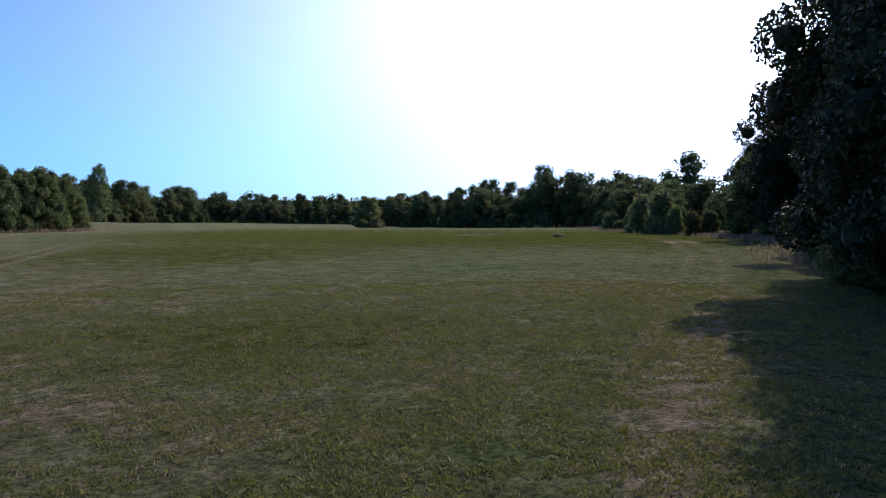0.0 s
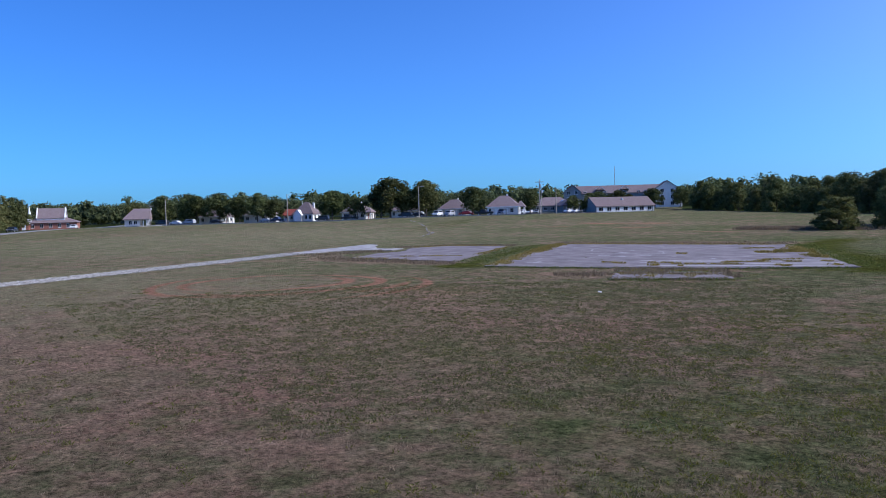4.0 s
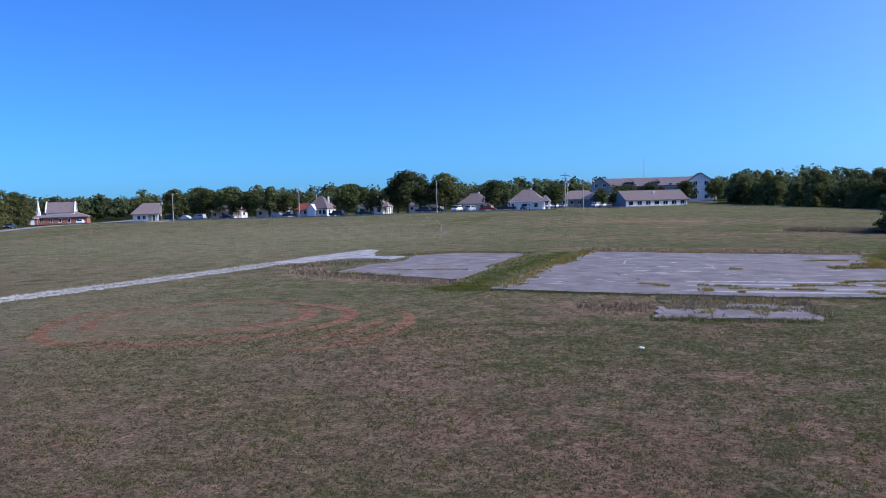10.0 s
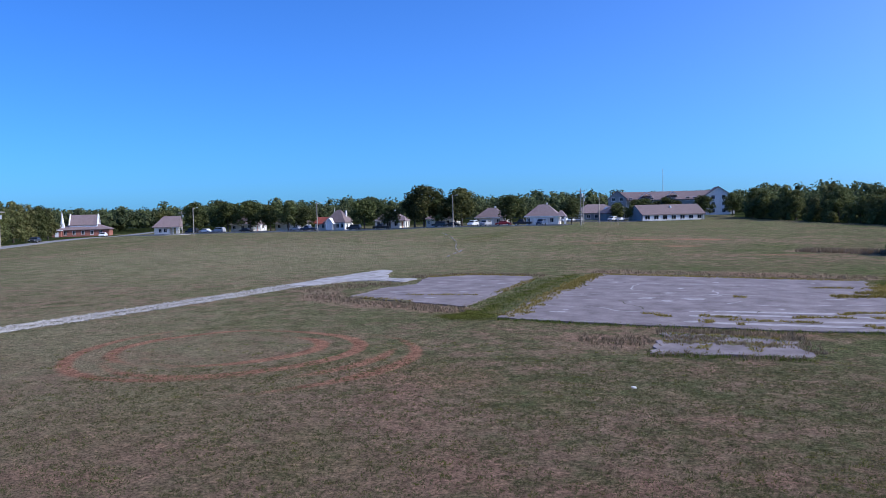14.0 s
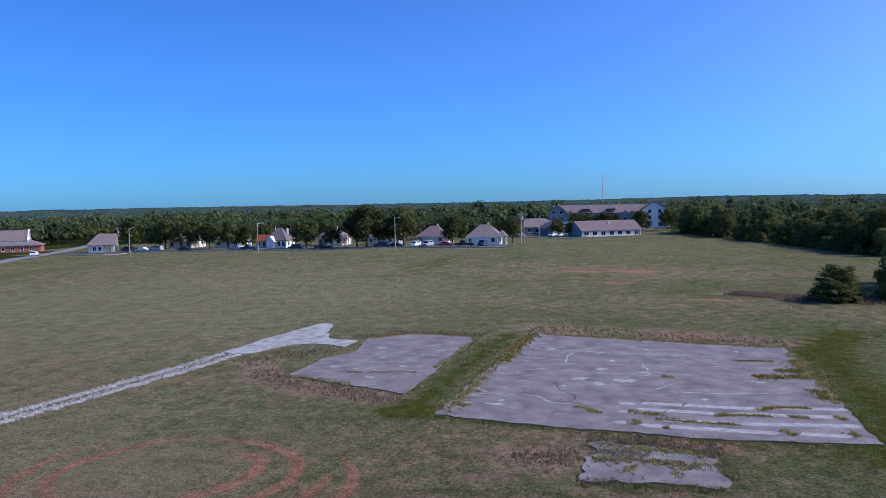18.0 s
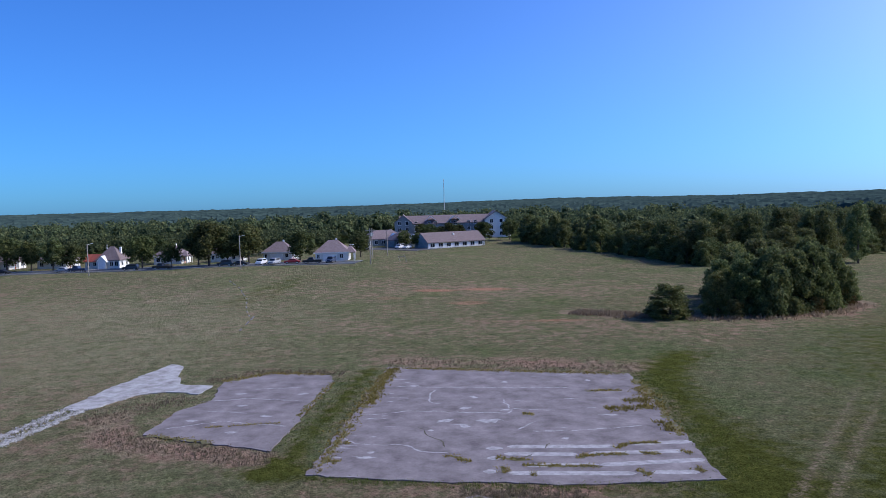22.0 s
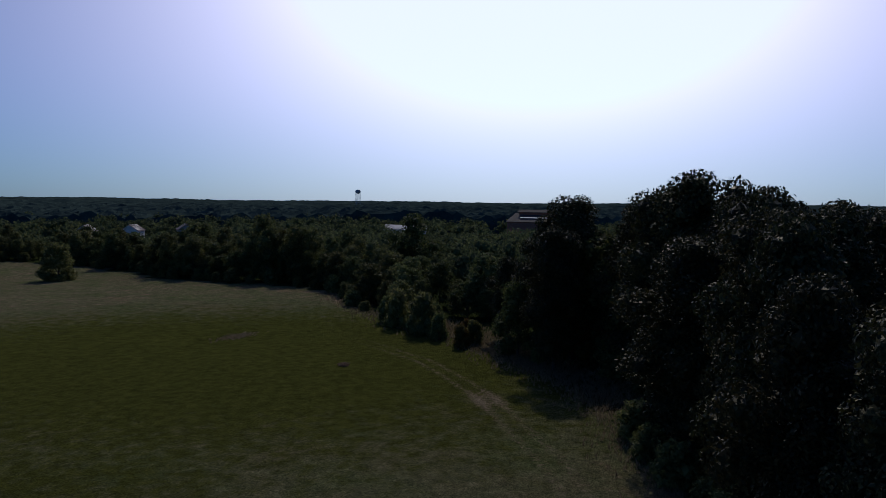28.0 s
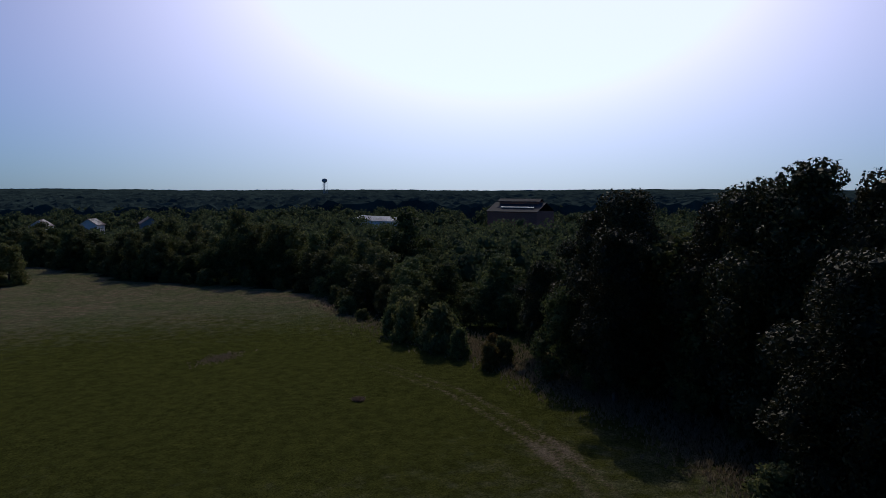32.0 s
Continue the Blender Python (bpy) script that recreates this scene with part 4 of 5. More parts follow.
        for k in (-d / 2, -d / 4, 0.4):
            part("post", box(s * (w / 2 + 2.2) - 0.13, s * (w / 2 + 2.2) + 0.13, k - 0.13, k + 0.13, -0.4, wall - 0.15, 0.02), WHITE, c, "white porch post")
        door(c, s * w / 2, -d / 4 + 0.9, 0, 0.95, 2.05, ROOF_RED, "x+" if s > 0 else "x-")
    return c


cottage(-42.8, 178, 8, 12.0, 10.5, 2.7, 3.6, "pale cottage with a brown-grey hip roof and white garage door")
cottage(-63, 190, 6, 11.0, 10, 2.7, 3.2, "pale cottage with a hip roof behind parked cars", mirror=1)
cottage(-80, 190, 4, 11.5, 10, 2.7, 3.4, "pale cottage half hidden by street trees")
cottage(-98, 188, 4, 11.0, 10, 2.7, 3.2, "pale cottage half hidden by street trees", garage=False)
cottage(-133, 182, 2, 11.5, 10, 2.7, 3.4, "pale cottage half hidden by street trees", garage=False)
cottage(-153, 184, 0, 11.5, 10, 2.7, 3.0, "pale cottage half hidden by street trees", garage=False)


def clubhouse(x, y, turn):
    c = thing("clubhouse", "white house with steep grey roof, gabled porch and red-roofed wing", "house", pose(x, y, gz(x, y), 0, 0, turn) @ Matrix.Diagonal((0.76, 0.85, 0.95, 1)))
    part("wall", box(-4.6, 4.6, -4, 4, -0.6, 2.7), WHITE, c)
    part("roof", hip_roof(9.2, 8, 2.7, 4.2, 0.6, 1.6), ROOF, c, "steep grey shingle roof")
    wing = part("wing_wall", box(-10.2, -4.6, -2.6, 3, -0.6, 2.6), SIDING, c)
    rf = part("wing_roof", gable_roof(6.2, 5.6, 2.6, 1.9), ROOF_RED, c, "red metal roof")
    rf.location = (-7.2, 0.2, 0)
    pr = part("porch_roof", gable_roof(2.6, 3.4, 2.6, 1.6, 0.3), WHITE, c, "white gabled porch roof")
    pr.matrix_local = pose(-1.6, -4.6, 0, 0, 0, 90)
    part("porch_gable", gable_body(0.2, 3.2, 2.6, 1.5), WHITE, c).matrix_local = pose(-1.6, -5.6, 0, 0, 0, 90)
    for k in (-3.1, -0.1):
        part("post", box(k - 0.14, k + 0.14, -5.9, -5.62, -0.4, 2.5, 0.02), WHITE, c, "white porch post")
    part("chimney", box(2.6, 3.3, 0.4, 1.1, 4.2, 6.6, 0.03), WHITE, c, "white chimney")
    part("cupola", tube((-2.2, 0, 5.0), (-2.2, 0, 7.6), 0.22, 0.05, 6), WHITE, c, "white finial")
    for k in (1.4, 3.4):
        window(c, k, -4, 0.8, 1.2, 1.4)
    for k in (-8.8, -6.2):
        window(c, k, -2.6, 0.8, 1.1, 1.2)
    door(c, -1.6, -4.0, 0, 1.0, 2.1, ROOF_RED)
    for k in (-0.2, 0.25):
        window(c, 4.6, k * 8, 0.9, 1.1, 1.2, "x+")


clubhouse(-111.5, 176, 4)


def pavilion(x, y, turn):
    c = thing("carport_house", "small pale house with a brown roof and open white carport", "house", pose(x, y, gz(x, y), 0, 0, turn) @ Matrix.Diagonal((0.74, 0.85, 1, 1)))
    part("wall", box(-5.1, 1.4, -3.4, 3.4, -0.6, 2.6), SIDING, c)
    part("gable_wall", gable_roof(0.2, 7.0, 2.7, 3.2, 0.2, 0.9), WHITE, c, "white gable trim").location = (5.4, 0, 0)
    part("roof", hip_roof(10.6, 7.8, 2.6, 3.5, 0.6, 3.0, True), ROOF, c, "brown-grey shingle hip roof")
    part("beam", box(1.4, 4.85, -3.5, -3.2, 2.2, 2.5), WHITE, c)
    for px, py in ((4.4, -3.3), (2.9, -3.3), (4.4, 3.3), (4.4, 0)):
        part("post", box(px - 0.18, px + 0.18, py - 0.18, py + 0.18, -0.5, 2.4, 0.02), WHITE, c, "white carport post")
    window(c, -2.6, -3.4, 0.8, 1.2, 1.2)
    window(c, -0.4, -3.4, 0.8, 1.2, 1.2)
    door(c, 1.4, -1.5, 0, 1.0, 2.1, WHITE, "x+")


pavilion(-166, 157, 32)


def church(x, y, turn):
    c = thing("church", "red-brick church with grey roofs, white gable trim and white steeple", "church", pose(x, y, gz(x, y), 0, 0, turn) @ Matrix.Diagonal((0.84, 0.84, 0.84, 1)))
    part("hall_wall", box(-10.5, 10.5, -6, 6, -0.8, 3.0), BRICK, c)
    part("hall_roof", hip_roof(21, 12, 3.0, 2.6, 0.6, 9), ROOF, c, "grey shingle roof")
    part("nave_wall", gable_body(11, 7.9, 5.1, 4.1), WHITE, c, "white upper wall")
    part("nave_roof", gable_roof(10.6, 7.9, 5.2, 4.1, 0.3), ROOF, c, "steep grey roof")
    for s in (-5.6, 5.6):
        part("gable_trim", gable_roof(0.3, 8.6, 5.35, 4.3, 0.1, 0.4), WHITE, c, "white gable trim").location = (s, 0, 0)
    part("porch", box(-11.8, -8.2, -8.2, -6, -0.8, 2.6), BRICK, c)
    part("porch_roof", box(-12.2, -7.8, -8.6, -6, 2.6, 2.9), WHITE, c)
    for k in (-7, -3.5, 0, 3.5, 7):
        window(c, k, -6, 0.8, 1.1, 1.6)
    st = thing("steeple", "", "")
    st.parent = c
    for key in ("label", "category"):
        if key in st:
            del st[key]
    st.location = (-8.3, -4.0, 0)
    part("base", box(-0.85, 0.85, -0.85, 0.85, -0.8, 5.4, 0.05), WHITE, st)
    part("lantern", tube((0, 0, 5.4), (0, 0, 6.6), 0.75, 0.7, 8), WHITE, st)
    part("spire", tube((0, 0, 6.6), (0, 0, 11.2), 0.6, 0.04, 8), WHITE, st)
    door(c, -10, -8.2, 0, 1.5, 2.2, WHITE)


church(-212.4, 166.6, 38)


def long_house(x, y, turn):
    c = thing("long_house", "long low building with a brown-grey roof and white walls", "building", pose(x, y, gz(x, y), 0, 0, turn))
    part("wall", box(-12, 12, -5.5, 5.5, -0.8, 2.5), WHITE, c)
    part("roof", gable_roof(24, 11, 2.5, 3.2, 0.5), ROOF, c, "brown-grey shingle roof")
    # left gable's shade is put into its grey siding; the right end matches
    part("gable_wall", gable_body(0.3, 11, 2.5, 3.0), SIDING_GREY, c, "grey gable wall").location = (-12.1, 0, 0)
    part("gable_wall", gable_body(0.3, 11, 2.5, 3.0), SIDING_GREY, c, "grey gable wall").location = (12.1, 0, 0)
    part("vent", box(0.3, 0.9, -2.2, -1.6, 3.9, 5.2, 0.03), WHITE, c, "white roof vent")
    for k in range(7):
        window(c, -10.2 + k * 3.4, -5.5, 0.5, 1.7, 1.3)
    door(c, 11.3, -5.5, 0, 0.9, 2.0, SIDING_GREY)


long_house(-14, 244, 34)


def lodge(x, y, turn, w, label):
    c = thing("lodge", label, "building", pose(x, y, gz(x, y), 0, 0, turn))
    part("wall", box(-w / 2, w / 2, -5, 5, -0.8, 2.8), SIDING_GREY, c)
    part("roof", hip_roof(w, 10, 2.8, 3.4, 0.6), ROOF, c, "brown shingle roof")
    g = part("entry_roof", gable_roof(4, 5, 3.0, 2.0, 0.3), WHITE, c, "pale gabled entry roof")
    g.matrix_local = pose(w * 0.2, -5.4, 0, 0, 0, 90)
    for k in range(int(w / 3)):
        window(c, -w / 2 + 1.6 + k * 3, -5, 0.8, 1.3, 1.3)


lodge(-43, 262, 22, 17, "brown-roofed low building beside a car park")
lodge(-33, 250, 30, 11, "small brown-roofed building beside trees")


def apartments(x, y, turn):
    c = thing("apartment_building", "three-storey blue-grey apartment building with gabled wings", "building", pose(x, y, gz(x, y), 0, 0, turn))
    part("wall", box(-22, 22, -6, 6, -1, 7.0), SIDING_GREY, c)
    part("roof", gable_roof(44, 12, 7.0, 3.2, 0.5), ROOF, c, "long brown-grey roof")
    for s, wd, up in ((-20.5, 7.5, -0.2), (20, 9.5, 0.5)):
        wg = new("wing")
        wg.parent = c
        wg.matrix_local = pose(s, -2.5, 0, 0, 0, 90)
        part("wing_wall", gable_body(15, wd, 7.8 + up, 3.2), SIDING_GREY if s < 0 else SIDING, wg)
        part("wing_roof", gable_roof(15, wd, 7.9 + up, 3.2, 0.5), ROOF, wg)
        for fl in range(3):
            for k in (-0.22, 0.22):
                window(c, s + k * wd, -10.0, 0.9 + fl * 2.75, 1.3, 1.5)
    for fl in range(3):
        for k in range(11):
            if fl == 2 and k % 3 == 1:
                continue
            window(c, -15 + k * 2.9, -6, 0.9 + fl * 2.6, 1.3, 1.4)
    for fl in range(3):
        for k in (-6, -1, 3):
            window(c, 22 + 2.75, k, 0.9 + fl * 2.75, 1.3, 1.5, "x+")
    for k in (-8.5, 2):
        part("dormer", gable_roof(3.5, 4, 8.4, 1.6, 0.25), WHITE, c, "white dormer").matrix_local = pose(k, -5.2, 0, 0, 0, 90)
    part("stair_tower", box(24.4, 27, -4, 4, -1, 4.2), SIDING, c)


apartments(-19, 296, 8)

# ---- street, car park, kerbs ----


def ribbon(name, line, width, material, label, category, lift=0.05, thick=0.2, kind="structure", taper=None):
    bm = bmesh.new()
    rows, s = [], 0.0
    total = sum(math.hypot(b[0] - a[0], b[1] - a[1]) for a, b in zip(line, line[1:]))
    k = max(2, int(total / 4))
    for i in range(k + 1):
        q = lerp_line(line, min(total * i / k, total - 1e-4))
        r = []
        for side in (-width / 2, -width / 6, width / 6, width / 2):
            x, y = q[0] + q[2] * side, q[1] + q[3] * side
            r.append((x, y, gz(x, y) + lift))
        rows.append(r)
    vs = [[bm.verts.new(p) for p in r] for r in rows]
    lo = [[bm.verts.new((r[j][0], r[j][1], r[j][2] - thick)) for j in (0, 3)] for r in rows]
    for i in range(k):
        for j in range(3):
            bm.faces.new((vs[i][j], vs[i + 1][j], vs[i + 1][j + 1], vs[i][j + 1]))
        bm.faces.new((lo[i][0], lo[i + 1][0], vs[i + 1][0], vs[i][0]))
        bm.faces.new((vs[i][3], vs[i + 1][3], lo[i + 1][1], lo[i][1]))
    bmesh.ops.recalc_face_normals(bm, faces=bm.faces)
    me = bpy.data.meshes.new(name)
    bm.to_mesh(me)
    bm.free()
    me.materials.append(material)
    return tagged(new(name, me), label, category, kind=kind)


STREET_LINE = [(-178, 152), (-150, 158), (-115, 163), (-80, 165), (-55, 164), (-32, 163)]
ribbon("road", [(-112, 24), (-130, 56), (-143, 80), (-164, 117), (-188, 158), (-214, 204), (-240, 250)], 4.6, ROAD, "grey asphalt road running past the field", "road", 0.1)
ribbon("street", STREET_LINE, 8, ASPHALT, "asphalt street with parking in front of the cottages", "street", 0.1)
ribbon("kerb", [(x, y - 4.3) for x, y in STREET_LINE], 0.5, KERB, "pale concrete kerb along the street", "kerb", 0.22)
ribbon("kerb_back", [(x, y + 4.3) for x, y in STREET_LINE], 0.5, KERB, "pale concrete kerb along the street", "kerb", 0.22)
ribbon("pavement", [(x, y + 6.0) for x, y in STREET_LINE], 1.6, KERB, "pale concrete pavement before the cottages", "pavement", 0.15)
ribbon("kerb_junction", [(-170, 146), (-162, 140.5), (-154, 138.5), (-149.5, 141), (-148.5, 147)], 0.6, KERB, "pale kerb curving round the junction", "kerb", 0.2)
ribbon("car_park", [(-62, 236), (-40, 240), (-20, 226)], 12, ASPHALT, "asphalt car park beside the low buildings", "car park", 0.12)


# ---- cars ----
def car(x, y, turn, col, label, kind="car"):
    c = thing("car", label, "car", pose(x, y, gz(x, y) + 0.1, 0, 0, turn), group="parked cars")
    tall = {"car": 1.42, "suv": 1.75, "pickup": 1.8}[kind]
    half, wd = 2.25 if kind != "pickup" else 2.7, 0.9
    prof = {"car": [(-1, .35), (-1, .75), (-.55, .92), (-.3, tall), (.35, tall), (.62, .95), (1, .78), (1, .35)],
            "suv": [(-1, .4), (-1, .95), (-.55, 1.05), (-.35, tall), (.86, tall), (.98, 1.05), (1, .6), (1, .4)],
            "pickup": [(-1, .45), (-1, 1.0), (-.5, 1.1), (-.32, tall), (.12, tall), (.2, 1.1), (1, 1.1), (1, .45)]}[kind]
    pt = paint("car_paint", col)
    bm = bmesh.new()
    rings = []
    for s in (-1, 1):
        rings.append([bm.verts.new((px * half, s * wd * (0.84 if pz > 1.15 else 1.0), pz)) for px, pz in prof])
    bm.faces.new(rings[0][::-1])
    bm.faces.new(rings[1])
    for i in range(len(prof)):
        k = (i + 1) % len(prof)
        bm.faces.new((rings[0][i], rings[0][k], rings[1][k], rings[1][i]))
    bmesh.ops.recalc_face_normals(bm, faces=bm.faces)
    bmesh.ops.bevel(bm, geom=list(bm.edges), offset=0.06, segments=1, affect="EDGES")
    part("body", bm, pt, c)
    gx0, gx1 = (prof[2][0] + 0.06) * half, (prof[5][0] - 0.06) * half
    for s in (-1, 1):
        part("side_window", box(gx0 + 0.35, gx1 - 0.35, s * wd * 0.9 - 0.03, s * wd * 0.9 + 0.03, tall - 0.5, tall - 0.12, 0.02), GLASS, c)
    fx = (prof[2][0] + prof[3][0]) / 2 * half
    ws = part("windscreen", box(-0.03, 0.03, -wd * 0.78, wd * 0.78, -0.26, 0.26), GLASS, c)
    ws.matrix_local = pose(fx - 0.05, 0, (prof[2][1] + tall) / 2, 0, math.degrees(math.atan2((prof[3][0] - prof[2][0]) * half, tall - prof[2][1])), 0)
    for wx in (-0.62, 0.62):
        for s in (-1, 1):
            wh = new("wheel")
            wh.parent = c
            wh.location = (wx * half, s * (wd - 0.08), 0.33)
            part("tyre", tube((0, -0.11, 0), (0, 0.11, 0), 0.34, 0.34, 14), RUBBER, wh)
            part("rim", tube((0, -0.12, 0), (0, 0.12, 0), 0.2, 0.2, 10), STEEL, wh)
    for s in (-1, 1):
        part("headlight", box(-half - 0.02, -half + 0.06, s * 0.62 - 0.16, s * 0.62 + 0.16, 0.62, 0.76), WHITE, c)


DARK, SILVER, WHT, RED, BLUE = (0.02, 0.022, 0.026), (0.35, 0.36, 0.38), (0.75, 0.75, 0.75), (0.3, 0.03, 0.03), (0.03, 0.05, 0.1)
for x, y, turn, col, kind, label in (
        (-66.0, 162.5, 0, DARK, "car", "dark car parked in the street"), (-70.5, 163, 0, DARK, "suv", "black estate car parked in the street"),
        (-60.0, 163, 85, WHT, "suv", "white van parked by the light pole"), (-56.5, 164, 80, SILVER, "suv", "silver car parked in the street"),
        (-51.5, 165, 10, RED, "car", "dark red car parked in the street"), (-45.2, 163.5, 4, DARK, "pickup", "black pickup parked before a cottage"),
        (-40.3, 165.5, 85, BLUE, "suv", "dark blue car parked before a cottage"), (-88.5, 161, 0, DARK, "pickup", "black pickup parked in the street"),
        (-98.5, 162, 5, DARK, "suv", "black car parked in the street"), (-114, 161, 0, BLUE, "pickup", "dark truck parked in the street"), (-118.5, 161, 0, SILVER, "car", "grey car parked in the street"),
        (-136.5, 159.5, 0, DARK, "car", "dark car parked in the street"), (-146, 158, 0, SILVER, "suv", "silver car parked in the street"), (-150.8, 157.5, 0, WHT, "car", "white car parked in the street"),
        (-155.5, 156.5, 0, DARK, "suv", "dark car parked in the street"), (-153, 94, 122, DARK, "car", "dark car on the road by the trees"), (-178, 141, 122, WHT, "car", "white car at the road junction"),
        (-54, 239, 80, WHT, "car", "white car in the car park"), (-51, 240, 80, WHT, "suv", "white van in the car park"), (-48, 240.5, 80, WHT, "car", "white car in the car park"),
        (-45, 241, 80, SILVER, "car", "silver car in the car park"), (-32, 236, 70, WHT, "suv", "white van in the car park"), (-29, 234.5, 70, WHT, "car", "white car in the car park")):
    car(x, y, turn, col, label, kind)


# ---- poles ----
def light_pole(x, y, h, label, arms=True, turn=0):
    c = thing("utility_pole", label, "pole", pose(x, y, gz(x, y), 0, 0, turn), group="poles along the street")
    part("pole", tube((0, 0, -0.6), (0, 0, h), 0.17, 0.11, 10), WOODPOLE, c)
    if arms:
        part("crossarm", box(-1.2, 1.2, -0.06, 0.06, h - 0.75, h - 0.6), WOODPOLE, c)
        for k in (-1.05, -0.4, 0.4, 1.05):
            part("insulator", tube((k, 0, h - 0.6), (k, 0, h - 0.4), 0.05, 0.035, 6), TANK, c)
        part("transformer", tube((0.32, 0, h - 2.2), (0.32, 0, h - 1.3), 0.22, 0.22, 10), STEEL, c)
    else:
        part("lamp_arm", tube((0, 0, h - 0.3), (1.2, 0, h), 0.04, 0.035, 6), STEEL, c)
        part("lamp_head", box(1.0, 1.6, -0.12, 0.12, h - 0.06, h + 0.08, 0.03), STEEL, c)


light_pole(-27, 156, 9.8, "tall weathered utility pole at the edge of the field")
light_pole(-32.5, 186, 9.0, "weathered utility pole behind the cottages")
light_pole(-29.5, 196, 8.4, "weathered utility pole behind the cottages", False)
light_pole(-61.2, 150, 9.0, "pale pole standing at the field's edge", False, 40)
light_pole(-102.5, 147, 8.7, "pale pole standing at the field's edge", False, 60)
light_pole(-138, 136, 8.2, "pale leaning pole at the field's edge", False, 60)
light_pole(-139, 73, 8.6, "utility pole with crossarm beside the road", True, 60)
light_pole(-176, 176, 8.0, "utility pole behind the street trees", True, 30)

# two wires strung along the road from pole to pole
WIRE = surface("bare_wire", (0.3, 0.3, 0.31), (0.45, 0.45, 0.46), 0.5, 3, 20, 0.0, 0.6)
line = thing("power_line", "two thin sagging wires strung beside the road", "power line", pose(-139, 73, gz(-139, 73) + 8.1))
for side in (-0.9, 0.9):
    bm = bmesh.new()
    pts = [Vector((side * 0.7 + 24 * k / 12, side * 0.4 - 48 * k / 12, -1.6 * math.sin(math.pi * k / 12))) for k in range(13)]
    for p, q in zip(pts, pts[1:]):
        bm_tube(bm, p, q, 0.03, 0.03, 5, False)
    part("wire", bm, WIRE, line)

# guy-wire sign frame by the tall pole
fr = thing("sign_frame", "small leaning wooden frame on bare soil", "frame", pose(-19, 163, gz(-19, 163)))
for k, tilt in ((-0.9, 22), (0.9, 22)):
    part("leg", tube((k, 0, -0.3), (k - 0.8, 0, 2.0), 0.07, 0.06, 6), WOODPOLE, fr)
part("rail", tube((-1.4, 0, 1.5), (0.3, 0, 1.5), 0.05, 0.05, 6), WOODPOLE, fr)

# ---- street trees ----
for x, y, h, k in ((-182, 190, 11, 0), (-166, 186, 11, 0), (-153, 172, 9.6, 1), (-143, 171, 10.2, 0), (-126, 168, 9.6, 2), (-121, 170, 7.4, 0), (-99, 170, 9.4, 0), (-104, 190, 9, 1), (-77.5, 168, 12.4, 0),
                   (-82, 171, 10.5, 1), (-73, 171, 9.5, 2), (-66.8, 172, 11.2, 0), (-69.6, 174, 9.6, 1), (-52.2, 175, 8.8, 0), (-24, 262, 7.6, 0), (-16, 265, 7.8, 0), (-20, 267, 6.4, 1), (-37, 190, 8, 2), (-31.5, 243, 6.5, 2), (-26, 240, 5.5, 2), (-2, 258, 8.2, 0),
                   (8, 272, 8.6, 2), (-30, 282, 7, 1), (-14, 286, 6, 0), (-160, 176, 9, 1), (-135, 171, 8.6, 1), (-174, 165, 8.0, 0), (-90, 170, 7, 1)):
    plant(STREET[k], x, y, h * 1.06, "rounded leafy street tree beside the cottages", "tree", "street_tree", "street trees", turn=x, wide=1.25)
for x, y, h in ((-148, 66, 10.5), (-151, 74, 11.5), (-154, 82, 11.5), (-158, 88, 11), (-163, 96, 11), (-168, 104, 10.5), (-173, 112, 10), (-178, 120, 9.6), (-145, 58, 10), (-156, 70, 12), (-162, 82, 12), (-170, 96, 12), (-142, 48, 10)):
    plant(rt.choice(MIDDLE[:7]), x, y, h, "leafy tree beside the road", "tree", "roadside_tree", "roadside trees", turn=x, wide=1.1)
back = []
for i in range(6000):
    x, y = rt.uniform(-330, 10), 212 + 220 * rt.random()
    if -62 < x < 12 and y < 345 or near_line(np.array(x), np.array(y), [(-188, 158), (-214, 204), (-240, 250)]) < 8 or (x < -150 and y < 205) or math.hypot(x + 212, y - 167) < 24:
        continue
    if free_spot(x, y, 6.4):
        back.append((x, y, rt.uniform(7.8, 10.2), rt.uniform(3.5, 4.7)))
for i in range(800):
    x, y = rt.uniform(-330, -222), rt.uniform(60, 200)
    if free_spot(x, y, 7.5):
        back.append((x, y, rt.uniform(8, 12), rt.uniform(4.2, 5.6)))
woods("town_woods", back, 340, 0.6, 8, LEAF_WOODS, "green trees massed behind the cottages")

# ---- far landmarks ----


def water_tower(x, y):
    c = thing("water_tower", "distant grey water tower on legs above the woods", "water tower", pose(x, y, gz(x, y)))
    h = 40
    bm = bmesh.new()
    bmesh.ops.create_uvsphere(bm, u_segments=20, v_segments=12, radius=5.2)
    for v in bm.verts:
        v.co = Vector((v.co.x, v.co.y, v.co.z * 0.85 if abs(v.co.z) < 4 else v.co.z * 0.8)) + Vector((0, 0, h))
    part("tank", bm, TANK, c, smooth=True)
    for k in range(6):
        a = k * math.pi / 3
        part("leg", tube((5.4 * math.cos(a), 5.4 * math.sin(a), -1), (4.6 * math.cos(a), 4.6 * math.sin(a), h), 0.3, 0.25, 6), TANK, c)
    part("riser", tube((0, 0, -1), (0, 0, h - 3), 0.7, 0.7, 8), TANK, c)
    part("catwalk", tube((0, 0, h - 0.6), (0, 0, h - 0.2), 5.7, 5.7, 20), TANK, c)


water_tower(1357, 671)
mast = thing("radio_mast", "thin distant radio mast above the trees", "mast", pose(-72, 784, gz(-72, 784)))
part("lattice", tube((0, 0, -1), (0, 0, 46), 0.5, 0.22, 4), TANK, mast)


